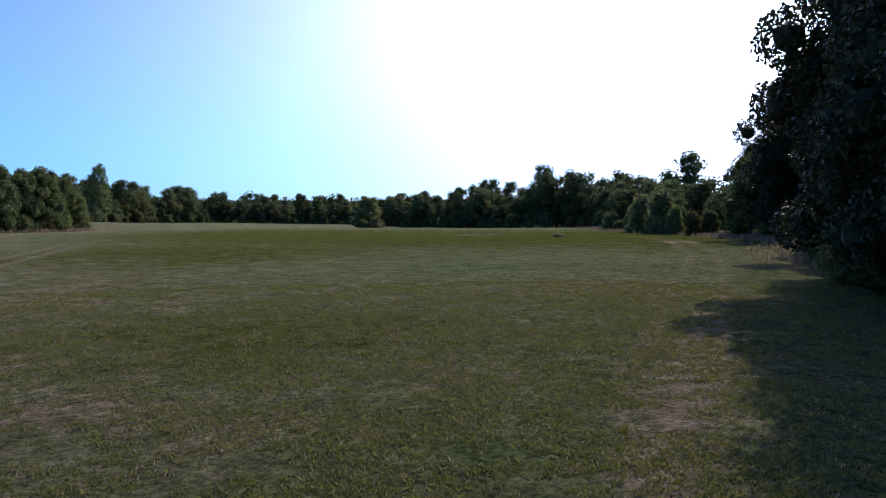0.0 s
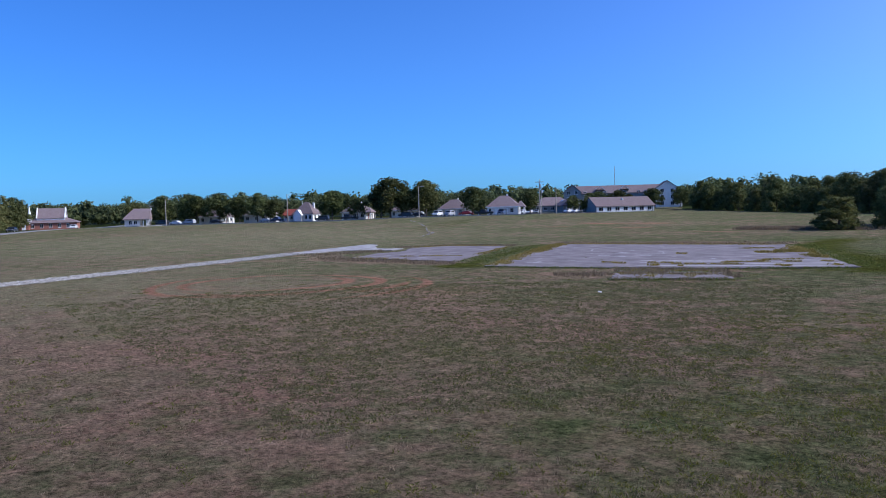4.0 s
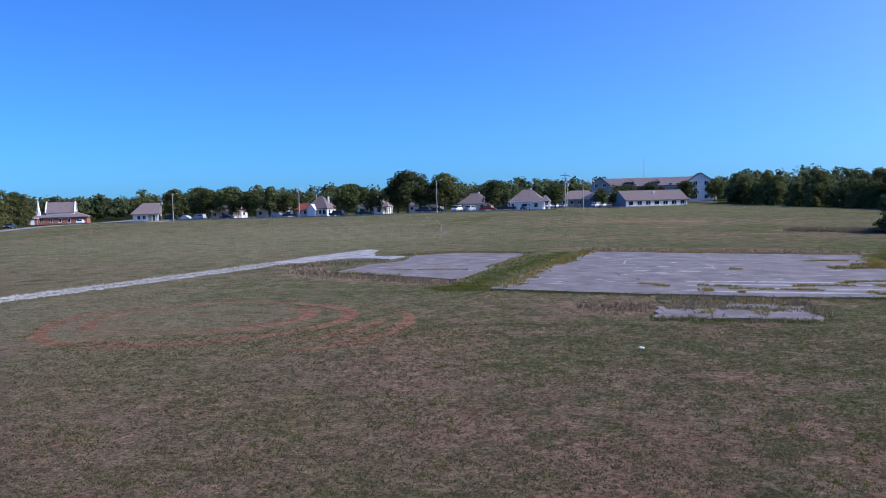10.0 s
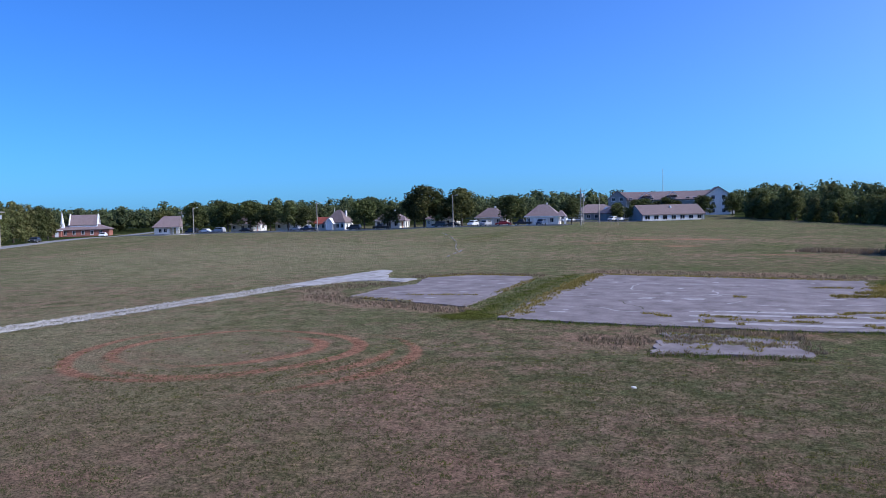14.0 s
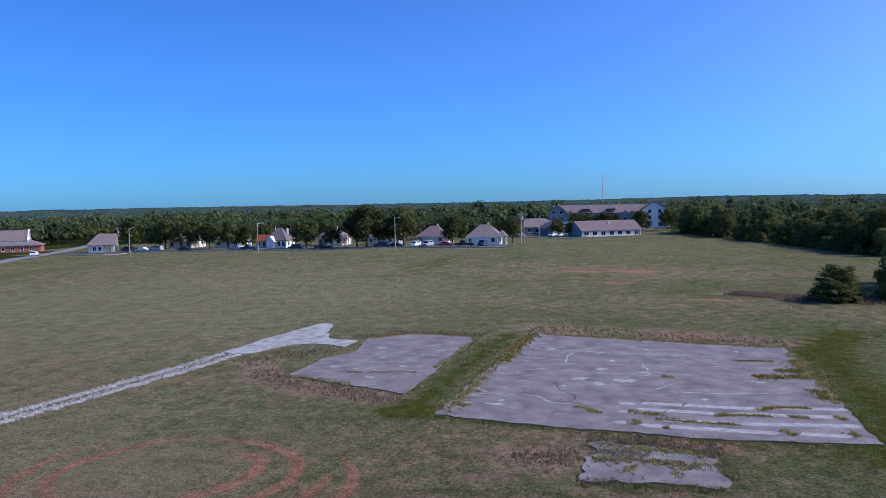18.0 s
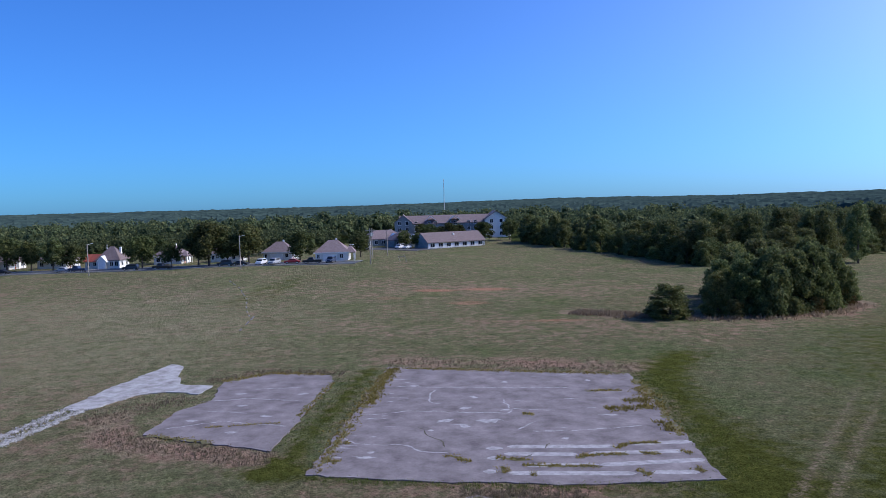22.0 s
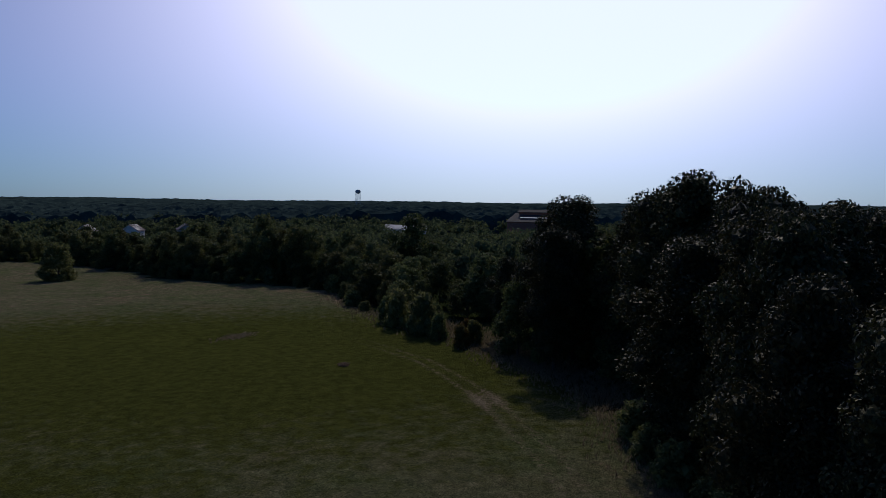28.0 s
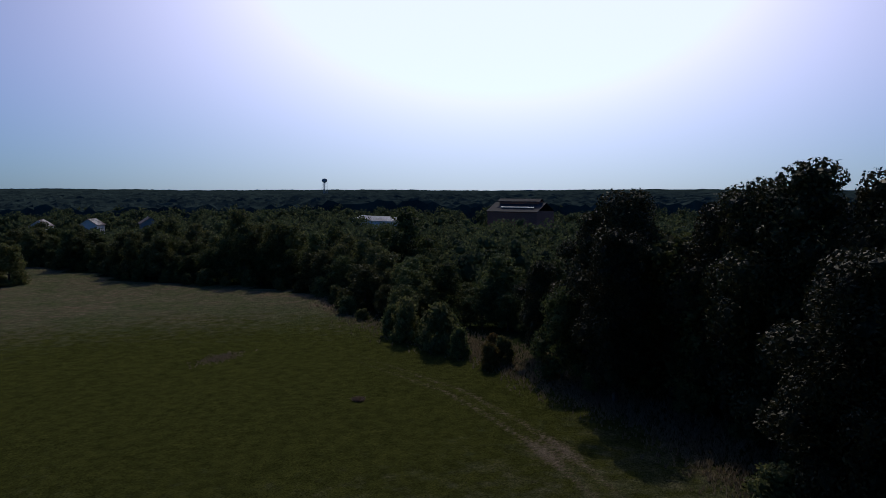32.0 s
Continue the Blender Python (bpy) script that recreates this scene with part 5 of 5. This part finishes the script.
def far_house(x, y, turn, w, d, h, rise, wall, roof, label):
    c = thing("far_house", label, "house", pose(x, y, gz(x, y), 0, 0, turn), group="houses in the woods")
    part("wall", gable_body(w, d, h, rise), wall, c)
    part("roof", gable_roof(w, d, h, rise), roof, c)
    for k in (-0.3, 0, 0.3):
        window(c, k * w, -d / 2, h * 0.4, 1.4, 1.4)
        window(c, k * w, d / 2, h * 0.4, 1.4, 1.4, "y+")
    for k in (-0.2, 0.2):
        window(c, -w / 2, k * d, h * 0.4, 1.4, 1.4, "x-")


PALE_ROOF = surface("pale_roof", (0.45, 0.46, 0.48), (0.6, 0.61, 0.62), 0.5, 0.6, 6, 0.05)
far_house(412, 134, 66, 38, 16, 8, 2, WHITE, PALE_ROOF, "pale flat-roofed hall among the trees")
far_house(329, 286, 35, 13, 9, 7.5, 3, SIDING, ROOF, "grey two-storey house among the trees")
far_house(345, 269, 25, 12, 9, 7.5, 3, SIDING, ROOF, "grey two-storey house among the trees")
far_house(294, 250, 30, 13, 9, 6.5, 3, SIDING, ROOF, "grey two-storey house among the trees")
far_house(306, 239, 50, 12, 9, 6.0, 3, SIDING_GREY, ROOF, "grey two-storey house among the trees")
far_house(364, 249, 45, 14, 9, 7.5, 3, SIDING_GREY, ROOF, "grey two-storey house among the trees")


SLATE = surface("dark_roof", (0.04, 0.04, 0.045), (0.075, 0.075, 0.08), 0.85, 1.5, 10, 0.4)


def brick_hall(x, y, turn):
    c = thing("brick_hall", "red-brick hall with dark roof and bright skylights among the trees", "building", pose(x, y, gz(x, y) + 3.6, 0, 0, turn))
    part("wall", box(-15, 15, -10, 10, -6, 10.5), BRICK, c)
    part("roof", gable_roof(30, 20, 10.5, 4.5, 0.6), SLATE, c)
    part("clerestory", box(-12, 12, -2, 2, 12, 15.8), BRICK, c)
    part("clerestory_roof", gable_roof(25, 5, 15.8, 1.2, 0.4), SLATE, c)
    for k in range(4):
        part("skylight", box(-2.6, 2.6, -0.4, 0.4, 0, 0.25, 0.04), WHITE, c, "bright white skylight").matrix_local = pose(-9 + k * 5, 6.5, 12.4, -24, 0, 0)


brick_hall(440, 66, 75)


# ---- gravel road ----
def gravel_tracks():
    rs = random.Random(12)
    out = []
    for side, wdt in ((-0.9, 0.72), (0.9, 0.72)):
        bm = bmesh.new()
        total = sum(math.hypot(b[0] - a[0], b[1] - a[1]) for a, b in zip(GRAVEL_ROAD, GRAVEL_ROAD[1:]))
        k = int(total / 0.5)
        rows = []
        for i in range(k + 1):
            q = lerp_line(GRAVEL_ROAD, min(total * i / k, total - 1e-4))
            a, b = side - wdt / 2 + rs.uniform(-.32, .36), side + wdt / 2 + rs.uniform(-.36, .32)
            r = []
            for o, z in ((a, 0.0), (a * 0.6 + b * 0.4, 0.05), (b, 0.0)):
                x, y = q[0] + q[2] * o, q[1] + q[3] * o
                r.append(bm.verts.new((x, y, gz(x, y) + 0.03 + z * rs.uniform(0.6, 1.3))))
            rows.append(r)
        for i in range(k):
            if rs.random() < 0.12:
                continue
            for j in range(2):
                bm.faces.new((rows[i][j], rows[i][j + 1], rows[i + 1][j + 1], rows[i + 1][j]))
        bmesh.ops.recalc_face_normals(bm, faces=bm.faces)
        me = bpy.data.meshes.new("gravel_track")
        bm.to_mesh(me)
        bm.free()
        me.materials.append(GRAVEL)
        out.append(tagged(new("gravel_track", me), "pale crushed-gravel wheel track in the grass", "gravel track", kind="structure"))
    # loose stones along the tracks
    rn = np.random.RandomState(4)
    v, f = [], []
    oct_v = np.array([(1, 0, 0), (-1, 0, 0), (0, 1, 0), (0, -1, 0), (0, 0, 1), (0, 0, -1)], float)
    oct_f = np.array([(0, 2, 4), (2, 1, 4), (1, 3, 4), (3, 0, 4), (2, 0, 5), (1, 2, 5), (3, 1, 5), (0, 3, 5)])
    total = sum(math.hypot(b[0] - a[0], b[1] - a[1]) for a, b in zip(GRAVEL_ROAD, GRAVEL_ROAD[1:]))
    for i in range(8000):
        q = lerp_line(GRAVEL_ROAD, rn.uniform(0, total - 0.01))
        o = rn.choice((-0.9, 0.9)) + rn.normal() * 0.3 if rn.random_sample() < 0.7 else rn.uniform(-0.8, 0.8)
        x, y = q[0] + q[2] * o, q[1] + q[3] * o
        v.append(oct_v * rn.uniform(0.03, 0.11) * rn.uniform(0.7, 1.3, (6, 3)) + (x, y, gz(x, y) + 0.06))
        f.append(oct_f + 6 * i)
    tagged(mesh_object("gravel_stones", np.concatenate(v), np.concatenate(f), GRAVEL), "loose white gravel stones along the tracks", "gravel", kind="stuff")


gravel_tracks()


# ---- grass ----
def tufts(name, pts, material, hi, lo, blades, width, label, seed, lean=0.5):
    """Blades of grass in tufts at the given points."""
    rs = np.random.RandomState(seed)
    pts = np.asarray(pts)
    k = len(pts) * blades
    base = np.repeat(pts, blades, 0) + rs.normal(size=(k, 2)) * 0.07
    z = np.repeat(ground_z(pts[:, 0], pts[:, 1]), blades)
    h = rs.uniform(lo, hi, k)
    a = rs.uniform(0, 6.283, k)
    tip = base + (rs.normal(size=(k, 2)) * lean * h[:, None])
    w = width * rs.uniform(0.6, 1.3, k)
    dx, dy = np.cos(a) * w, np.sin(a) * w
    mid = base * 0.55 + tip * 0.45
    v = np.stack([np.stack([base[:, 0] - dx, base[:, 1] - dy, z - 0.01], 1), np.stack([base[:, 0] + dx, base[:, 1] + dy, z - 0.01], 1),
                  np.stack([mid[:, 0] + dx * .7, mid[:, 1] + dy * .7, z + h * 0.62], 1), np.stack([tip[:, 0], tip[:, 1], z + h], 1)], 1).reshape(-1, 3)
    return tagged(mesh_object(name, v, quads(k), material), label, "grass", kind="stuff")


rg = np.random.RandomState(21)


def scatter(cx, cy, a0, a1, r0, r1, count, keep):
    a = np.radians(rg.uniform(a0, a1, count))
    r = r0 + (r1 - r0) * rg.random_sample(count) ** 0.75
    x, y = cx - r * np.sin(a), cy + r * np.cos(a)
    nz = np.array([0.7 * noise.noise((p * 0.4, q * 0.4, 0)) + 0.8 * noise.noise((p * 1.7, q * 1.7, 4)) + 0.35 * noise.noise((p * 5, q * 5, 8)) for p, q in zip(x, y)])
    ok = nz > keep
    for poly in (BIG_PAD, SMALL_PAD, SLAB, DRIVE):
        ok &= ~inside(x, y, poly)
    return np.stack([x, y], 1)[ok]


near_grass = scatter(17, -61, -88, 30, 3.5, 36, 44000, -0.12)
bearing = np.degrees(np.arctan2(near_grass[:, 0] - 17, near_grass[:, 1] + 61)) + np.array([25 * noise.noise((p * 0.15, q * 0.15, 2)) for p, q in near_grass])
near_grass = near_grass[rg.random_sample(len(near_grass)) < np.clip((bearing + 8) / 42, 0.03, 1)]
tufts("field_grass", np.concatenate([near_grass, scatter(17, -61, -5, 55, 3.5, 55, 7000, 0.22)]), BLADE, 0.075, 0.025, 9, 0.014, "short tufts of green field grass", 1, 0.9)
tufts("field_straw", scatter(17, -61, -85, 60, 3.5, 30, 9000, -0.2), DRY, 0.08, 0.02, 6, 0.01, "short dry straw in the field grass", 2)


# low dark clumps scattered through the dry grass
tufts("field_clover", np.concatenate([scatter(15, -52, -12, 54, 8, 40, 20000, -0.3), scatter(17, -61, -85, -5, 4, 30, 8000, -0.2)]), CLOVER, 0.07, 0.02, 6, 0.015, "low dark green clover clumps in the dry grass", 23, 1.0)


def along(line, count, spread):
    total = sum(math.hypot(b[0] - a[0], b[1] - a[1]) for a, b in zip(line, line[1:]))
    out = []
    for i in range(count):
        q = lerp_line(line, rg.uniform(0, total - 0.01))
        o = rg.normal() * spread
        out.append((q[0] + q[2] * o, q[1] + q[3] * o))
    return np.array(out)


tufts("pad_weeds", np.concatenate([along([(-1, 37.0), (27, 33.6)], 420, 1.6), along([(-20, 10), (-17, 6.0), (-11, 4.6), (-3.5, 2.4)], 420, 0.9), along([(-19, 27.5), (-14, 32.4), (-5, 31.6)], 340, 0.8), along([(10.6, -3.4), (15, -3.2), (18.6, -4.0)], 260, 0.5), along([(11.2, -6.0), (14.6, -5.6)], 120, 0.4), along([(7, -8), (10.6, -6.5)], 120, 0.9), along([(11, -11), (18.6, -10.4)], 60, 0.4), along([(18.9, -9), (17.9, -4.4)], 60, 0.4), along([(11.4, -7.4), (14.5, -6.8), (17.6, -7.2)], 110, 0.35),
                                   along([(-24, 12), (-18, 21)], 260, 1.3)]), DRY, 0.28, 0.06, 7, 0.024, "tall dry weeds along the concrete", 3, 0.35)
tufts("pad_edge_grass", np.concatenate([along([(28.6, 0), (26.8, 31.5)], 500, 0.9), along([(-3.6, 5), (-3.8, 29)], 240, 0.7), along([(-1.8, 1), (-2.0, 33)], 240, 0.7), along([(0, -0.9), (9, -1.7), (18.5, -1.9), (27, -0.9)], 600, 0.35),
                                        along([(11, -10.9), (18.6, -10.2)], 260, 0.35), along([(11, -4.4), (17.5, -5.4)], 200, 0.4)]), BLADE, 0.17, 0.05, 6, 0.016, "longer green grass along the concrete", 4, 0.4)
tufts("island_weeds", np.concatenate([along([(22.5, 74.4), (33, 68.6)], 600, 1.3), along([(38, 65.4), (50, 65.4), (62, 71), (69, 81)], 300, 1.0)]), DRY, 0.7, 0.15, 6, 0.04, "tall brown weeds at the foot of the tree clump", 5, 0.3)
tufts("wood_edge_weeds", np.concatenate([along(WOOD_EDGE[4:11], 3600, 1.8) + np.array([0.6, -0.5]), along(WOOD_EDGE[6:11], 2600, 2.2) + np.array([3.6, -3.2]), along(WOOD_EDGE[9:13], 900, 2.2)]), DRY, 0.55, 0.12, 6, 0.03, "tall brown weeds at the edge of the woods", 6, 0.3)


# ---- cracks and worn strips in the concrete ----
def on_pad(u, v):
    (ax, ay), (bx, by), (cx, cy), (dx, dy) = (0, 0), (27.5, -0.2), (25.4, 30.8), (-0.5, 34.5)
    return (ax * (1 - u) + bx * u) * (1 - v) + (dx * (1 - u) + cx * u) * v, (ay * (1 - u) + by * u) * (1 - v) + (dy * (1 - u) + cy * u) * v


def strip(name, line, width, material, lift, seed, label, wander=0.25, ragged=0.4):
    rs = random.Random(seed)
    bm = bmesh.new()
    rows = []
    total = sum(math.hypot(b[0] - a[0], b[1] - a[1]) for a, b in zip(line, line[1:]))
    k = max(3, int(total / 0.35))
    for i in range(k + 1):
        q = lerp_line(line, min(total * i / k, total - 1e-4))
        o = rs.uniform(-1, 1) * width * wander
        wd = width * rs.uniform(1 - ragged, 1 + ragged * 0.4) * (0.2 if i in (0, k) else 1)
        pr = []
        for s in (-0.5, 0.5):
            x, y = q[0] + q[2] * (o + s * wd), q[1] + q[3] * (o + s * wd)
            pr.append(bm.verts.new((x, y, gz(x, y) + lift)))
        rows.append(pr)
    for i in range(k):
        bm.faces.new((rows[i][0], rows[i][1], rows[i + 1][1], rows[i + 1][0]))
    bmesh.ops.recalc_face_normals(bm, faces=bm.faces)
    me = bpy.data.meshes.new(name)
    bm.to_mesh(me)
    bm.free()
    me.materials.append(material)
    return tagged(new(name, me), label, "pavement mark", kind="structure")


# straight worn strips, patches, pale healed cracks, open cracks and weedy seams of the big pad
for i, line in enumerate((((13.3, 6.2), (21.4, 6.4)), ((22.4, 7.0), (27.0, 7.6)), ((13.1, 4.5), (18.4, 4.5)), ((19.2, 4.7), (26.0, 5.4)), ((14.6, 2.0), (19.7, 2.3)), ((19.8, 2.3), (27.1, 3.5)), ((11.8, 0.7), (12.8, 0.8)), ((13.5, 0.5), (22.0, 0.6)), ((23.0, 0.8), (26.2, 1.0)), ((11.7, 5.8), (13.0, 5.8)), ((11.9, 3.5), (13.0, 3.6)))):
    strip("worn_strip", line, 0.82, CONCRETE_PALE, 0.066, 40 + i, "pale worn strip across the concrete", 0.03, 0.12)
for i, line in enumerate((((8.8, 17.1), (9.9, 17.2)), ((7.3, 12.5), (8.6, 13.6)), ((10.5, 12.8), (12.8, 13.4)), ((9.3, 21.2), (10.3, 20.8)), ((9.3, 11.7), (10.2, 11.3)), ((6.8, 10.2), (7.3, 10.2)), ((17.4, 8.4), (18.0, 8.4)), ((12.4, 16.4), (13.5, 16.4)), ((20.6, 27.8), (21.2, 27.7)), ((12.2, 26.9), (12.8, 27.4)))):
    strip("worn_patch", line, 0.95 if i < 3 else 0.6, CONCRETE_PALE, 0.0655, 60 + i, "pale worn patch in the concrete", 0.25, 0.7)
CRACK = surface("crack_dirt", (0.05, 0.045, 0.035), (0.12, 0.11, 0.07), 0.95, 3, 30, 0.4)
MOSS = surface("crack_moss", (0.07, 0.065, 0.03), (0.16, 0.14, 0.06), 0.95, 3, 20, 0.8)
weeds, rc = [], random.Random(77)


def jag(line, amount, seed):
    """A line broken into short crooked steps."""
    rs, out = random.Random(seed), []
    for (ax, ay), (bx, by) in zip(line, line[1:]):
        k = max(2, int(math.hypot(bx - ax, by - ay) / 0.7))
        for j in range(k):
            out.append((ax + (bx - ax) * j / k + rs.uniform(-amount, amount) * (j > 0), ay + (by - ay) * j / k + rs.uniform(-amount, amount) * (j > 0)))
    return out + [line[-1]]


for i, line in enumerate((((0.6, 28.5), (2.9, 28.0)), ((1.8, 25.2), (9.0, 24.7), (19.2, 24.8)), ((7.0, 18.5), (5.8, 19.3), (5.5, 22.3), (5.9, 23.9)), ((0.3, 14.5), (2.5, 15.2), (4.3, 16.1), (13.1, 15.4), (13.5, 16.9), (17.2, 16.4)), ((12.6, 20.4), (13.2, 16.9)), ((14.1, 10.6), (14.8, 11.9), (15.5, 12.9)), ((15.2, 10.2), (18.1, 10.2), (24.0, 11.8)), ((0.4, 8.0), (1.7, 6.6), (5.5, 6.4), (7.0, 4.8), (9.0, 4.7)), ((0.2, 5.2), (1.0, 6.3), (1.9, 6.1)))):
    strip("pale_crack", jag(line, 0.14, i), 0.2, CONCRETE_PALE, 0.067, 100 + i, "pale crumbled crack in the concrete", 0.3, 0.7)
for i, line in enumerate((((5.9, 11.0), (6.5, 10.5), (7.0, 8.8), (8.4, 7.2), (8.6, 6.0)), ((16.1, 5.8), (16.5, 7.1)), ((14.4, 3.6), (15.2, 4.5)), ((1.7, 6.6), (5.5, 6.4)), ((4.3, 16.1), (9.0, 15.7)))):
    strip("crack", jag(line, 0.16, 50 + i), 0.13 if i < 3 else 0.05, CRACK, 0.07, 130 + i, "dark weathered crack in the concrete", 0.2, 0.6)
for i, line in enumerate((((21.2, 6.0), (22.4, 7.2)), ((18.2, 3.6), (19.2, 4.4)), ((19.2, 4.4), (22.0, 4.6)), ((14.4, 2.1), (19.7, 2.0)), ((13.1, 1.9), (13.3, 0.4)), ((15.0, 0.3), (15.4, 0.3)), ((22.1, 1.3), (23.0, 0.4)), ((22.2, 7.1), (24.6, 7.4)), ((22.9, 4.9), (24.2, 4.7)), ((9.0, 4.2), (10.8, 2.6)), ((12.6, 3.6), (15.0, 3.2)), ((25.7, 5.4), (26.5, 4.8)), ((26.0, 1.8), (26.5, 1.0)), ((0.5, 2.5), (1.5, 2.4)), ((20.2, 23.3), (23.7, 23.5)), ((14.4, 15.4), (15.4, 14.9)), ((0.7, 6.7), (1.2, 6.8)))):
    strip("mossy_seam", jag(line, 0.12, 80 + i), 0.5, MOSS, 0.069 + i * 0.0002, 160 + i, "brown moss and soil gathered in a seam", 0.25, 0.6)
    weeds += [tuple(p) for p in along(line, int(16 * math.hypot(line[1][0] - line[0][0], line[1][1] - line[0][1])) + 8, 0.2)]
# soil and moss creeping in from the sides of the pads and over the broken slab
for i, (a, b, w) in enumerate((((0.3, 1.5), (0.0, 12), 0.5), ((0.0, 17), (-0.2, 33.5), 0.9), ((1.5, 33.6), (12, 32.4), 0.5), ((13, 32.2), (24.6, 30.9), 0.6), ((26.2, 19), (26.6, 9), 0.7), ((25.7, 28), (26.0, 21), 0.9), ((11.2, -6.9), (17.9, -6.7), 1.0), ((11.4, -4.2), (17.2, -5.0), 0.7),
                               ((13.2, -9.2), (13.8, -7.2), 0.7), ((16.2, -9.0), (15.8, -7.0), 0.5), ((-17.0, 27.2), (-13.4, 30.9), 0.7), ((-5.2, 27), (-5.0, 14), 0.4), ((-16.0, 8.2), (-9.5, 6.5), 0.6))):
    strip("mossy_seam", jag((a, b), 0.3, 500 + i), w, MOSS, 0.069 + i * 0.0002, 520 + i, "brown moss and soil creeping over the concrete", 0.35, 0.8)
    weeds += [tuple(p) for p in along([a, b], int(7 * math.hypot(b[0] - a[0], b[1] - a[1])), w * 0.4)]
# crumbled left side
for i in range(26):
    v = rc.uniform(0.04, 0.8)
    u = rc.random() ** 2 * 0.12 + 0.005
    strip("pale_crack", [on_pad(u, v), on_pad(u + rc.uniform(0.02, 0.06), v + rc.uniform(-0.012, 0.012))], rc.uniform(0.12, 0.4), CONCRETE_PALE, 0.0655 + i * 0.0001, 300 + i, "pale crumbled crack in the concrete", 0.3, 0.7)
for i in range(10):
    u, v = rc.uniform(0.1, 0.9), rc.uniform(0.25, 0.95)
    strip("worn_patch", [on_pad(u, v), on_pad(u + rc.uniform(0.02, 0.07), v + rc.uniform(-0.006, 0.006))], rc.uniform(0.15, 0.35), CONCRETE_PALE, 0.064, 340 + i, "pale worn patch in the concrete", 0.2, 0.5)
# the small pad's cracks
for i, line in enumerate((((-15.5, 10), (-11, 12.5), (-5.2, 11)), ((-16, 19), (-11.5, 20.2), (-6, 19.4)), ((-12.5, 24), (-8, 24.8)), ((-14, 15.5), (-10, 15)))):
    strip("pale_crack", jag(line, 0.16, 400 + i), 0.18, CONCRETE_PALE, 0.067, 410 + i, "pale crumbled crack in the concrete", 0.3, 0.7)
for i, (x, y) in enumerate(((-12, 17.5), (-8.5, 14), (-13.8, 22), (-7.5, 22), (-9.8, 9.2), (-14.6, 12.4))):
    strip("worn_patch", [(x, y), (x + 1.1, y + 0.2)], 0.6, CONCRETE_PALE, 0.0655, 430 + i, "pale worn patch in the concrete", 0.2, 0.4)
weeds += [tuple(p) for p in along([on_pad(0.01, 0.0), on_pad(0.0, 0.5), on_pad(0.02, 0.98)], 420, 0.45)] + [tuple(p) for p in along([on_pad(0.99, 0.55), on_pad(0.985, 0.8)], 260, 0.5)] + [tuple(p) for p in along([on_pad(0.02, 0.985), on_pad(0.98, 0.985)], 300, 0.25)]
weeds += [tuple(p) for p in along([(-17.2, 27.4), (-13.4, 31.2), (-7, 30.6)], 200, 0.35)] + [tuple(p) for p in along([(-12, 10.5), (-6, 12)], 60, 0.1)]
tufts("crack_weeds", np.array(weeds), YELLOW, 0.24, 0.06, 6, 0.034, "yellow-green weeds growing from the cracks", 9, 0.6)


yellow = np.concatenate([along([(0.2, 33.6), (-0.1, 26), (0.3, 18)], 330, 0.45), along([(21.5, 16.7), (25.6, 17.7)], 150, 0.4), along([(23.5, 19.5), (25.8, 19.8)], 90, 0.4), along([(25.6, 13), (26.2, 10)], 80, 0.3)])
tufts("yellow_weeds", yellow, YELLOW, 0.3, 0.08, 6, 0.045, "yellow weeds spilling over the concrete's edge", 19, 0.6)


def trail_stones():
    """Pale stones in dashes along the old footpath."""
    rn = np.random.RandomState(31)
    v, f = [], []
    oct_v = np.array([(1, 0, 0), (-1, 0, 0), (0, 1, 0), (0, -1, 0), (0, 0, 1), (0, 0, -1)], float)
    oct_f = np.array([(0, 2, 4), (2, 1, 4), (1, 3, 4), (3, 0, 4), (2, 0, 5), (1, 2, 5), (3, 1, 5), (0, 3, 5)])
    for line, count, wide in ((TRAIL, 420, 0.06), ([(-30.2, 73.4), (-28.8, 66), (-27.4, 58.7)], 300, 0.05)):
        total = sum(math.hypot(b[0] - a[0], b[1] - a[1]) for a, b in zip(line, line[1:]))
        for i in range(count):
            s = rn.uniform(0, total - 0.01)
            if math.sin(s * 1.1) + 0.6 * math.sin(s * 0.37) < 0.1:
                continue
            q = lerp_line(line, s)
            o = rn.normal() * wide
            x, y = q[0] + q[2] * o, q[1] + q[3] * o
            f.append(oct_f + 6 * len(v))
            v.append(oct_v * rn.uniform(0.04, 0.09) * rn.uniform(0.7, 1.3, (6, 3)) + (x, y, gz(x, y) + 0.06))
    tagged(mesh_object("path_stones", np.concatenate(v), np.concatenate(f), CONCRETE_PALE), "pale broken stones along an old footpath", "stones", kind="stuff")


trail_stones()


# ---- small things in the field ----
tufts("tussock_grass", np.stack([95.5 + rg.normal(size=70) * 0.25, -1.2 + rg.normal(size=70) * 0.25], 1), DRY, 0.5, 0.2, 6, 0.03, "single pale tussock in the open field", 11, 0.5)
tufts("dark_patch", np.stack([110.5 + rg.normal(size=260) * 2.0, 25.8 + rg.normal(size=260) * 0.9], 1), DRY, 0.3, 0.1, 5, 0.03, "patch of long brown grass in the field", 10, 0.5)
bm = bmesh.new()
bm_box(bm, -0.1, 0.1, -0.07, 0.07, 0, 0.07, 0.02)
sheet = part("scrap", bm, WHITE, None)
sheet.matrix_world = pose(11.4, -18.6, gz(11.4, -18.6) + 0.03, 6, 10, 25)
tagged(sheet, "scrap of white litter lying in the grass", "litter")
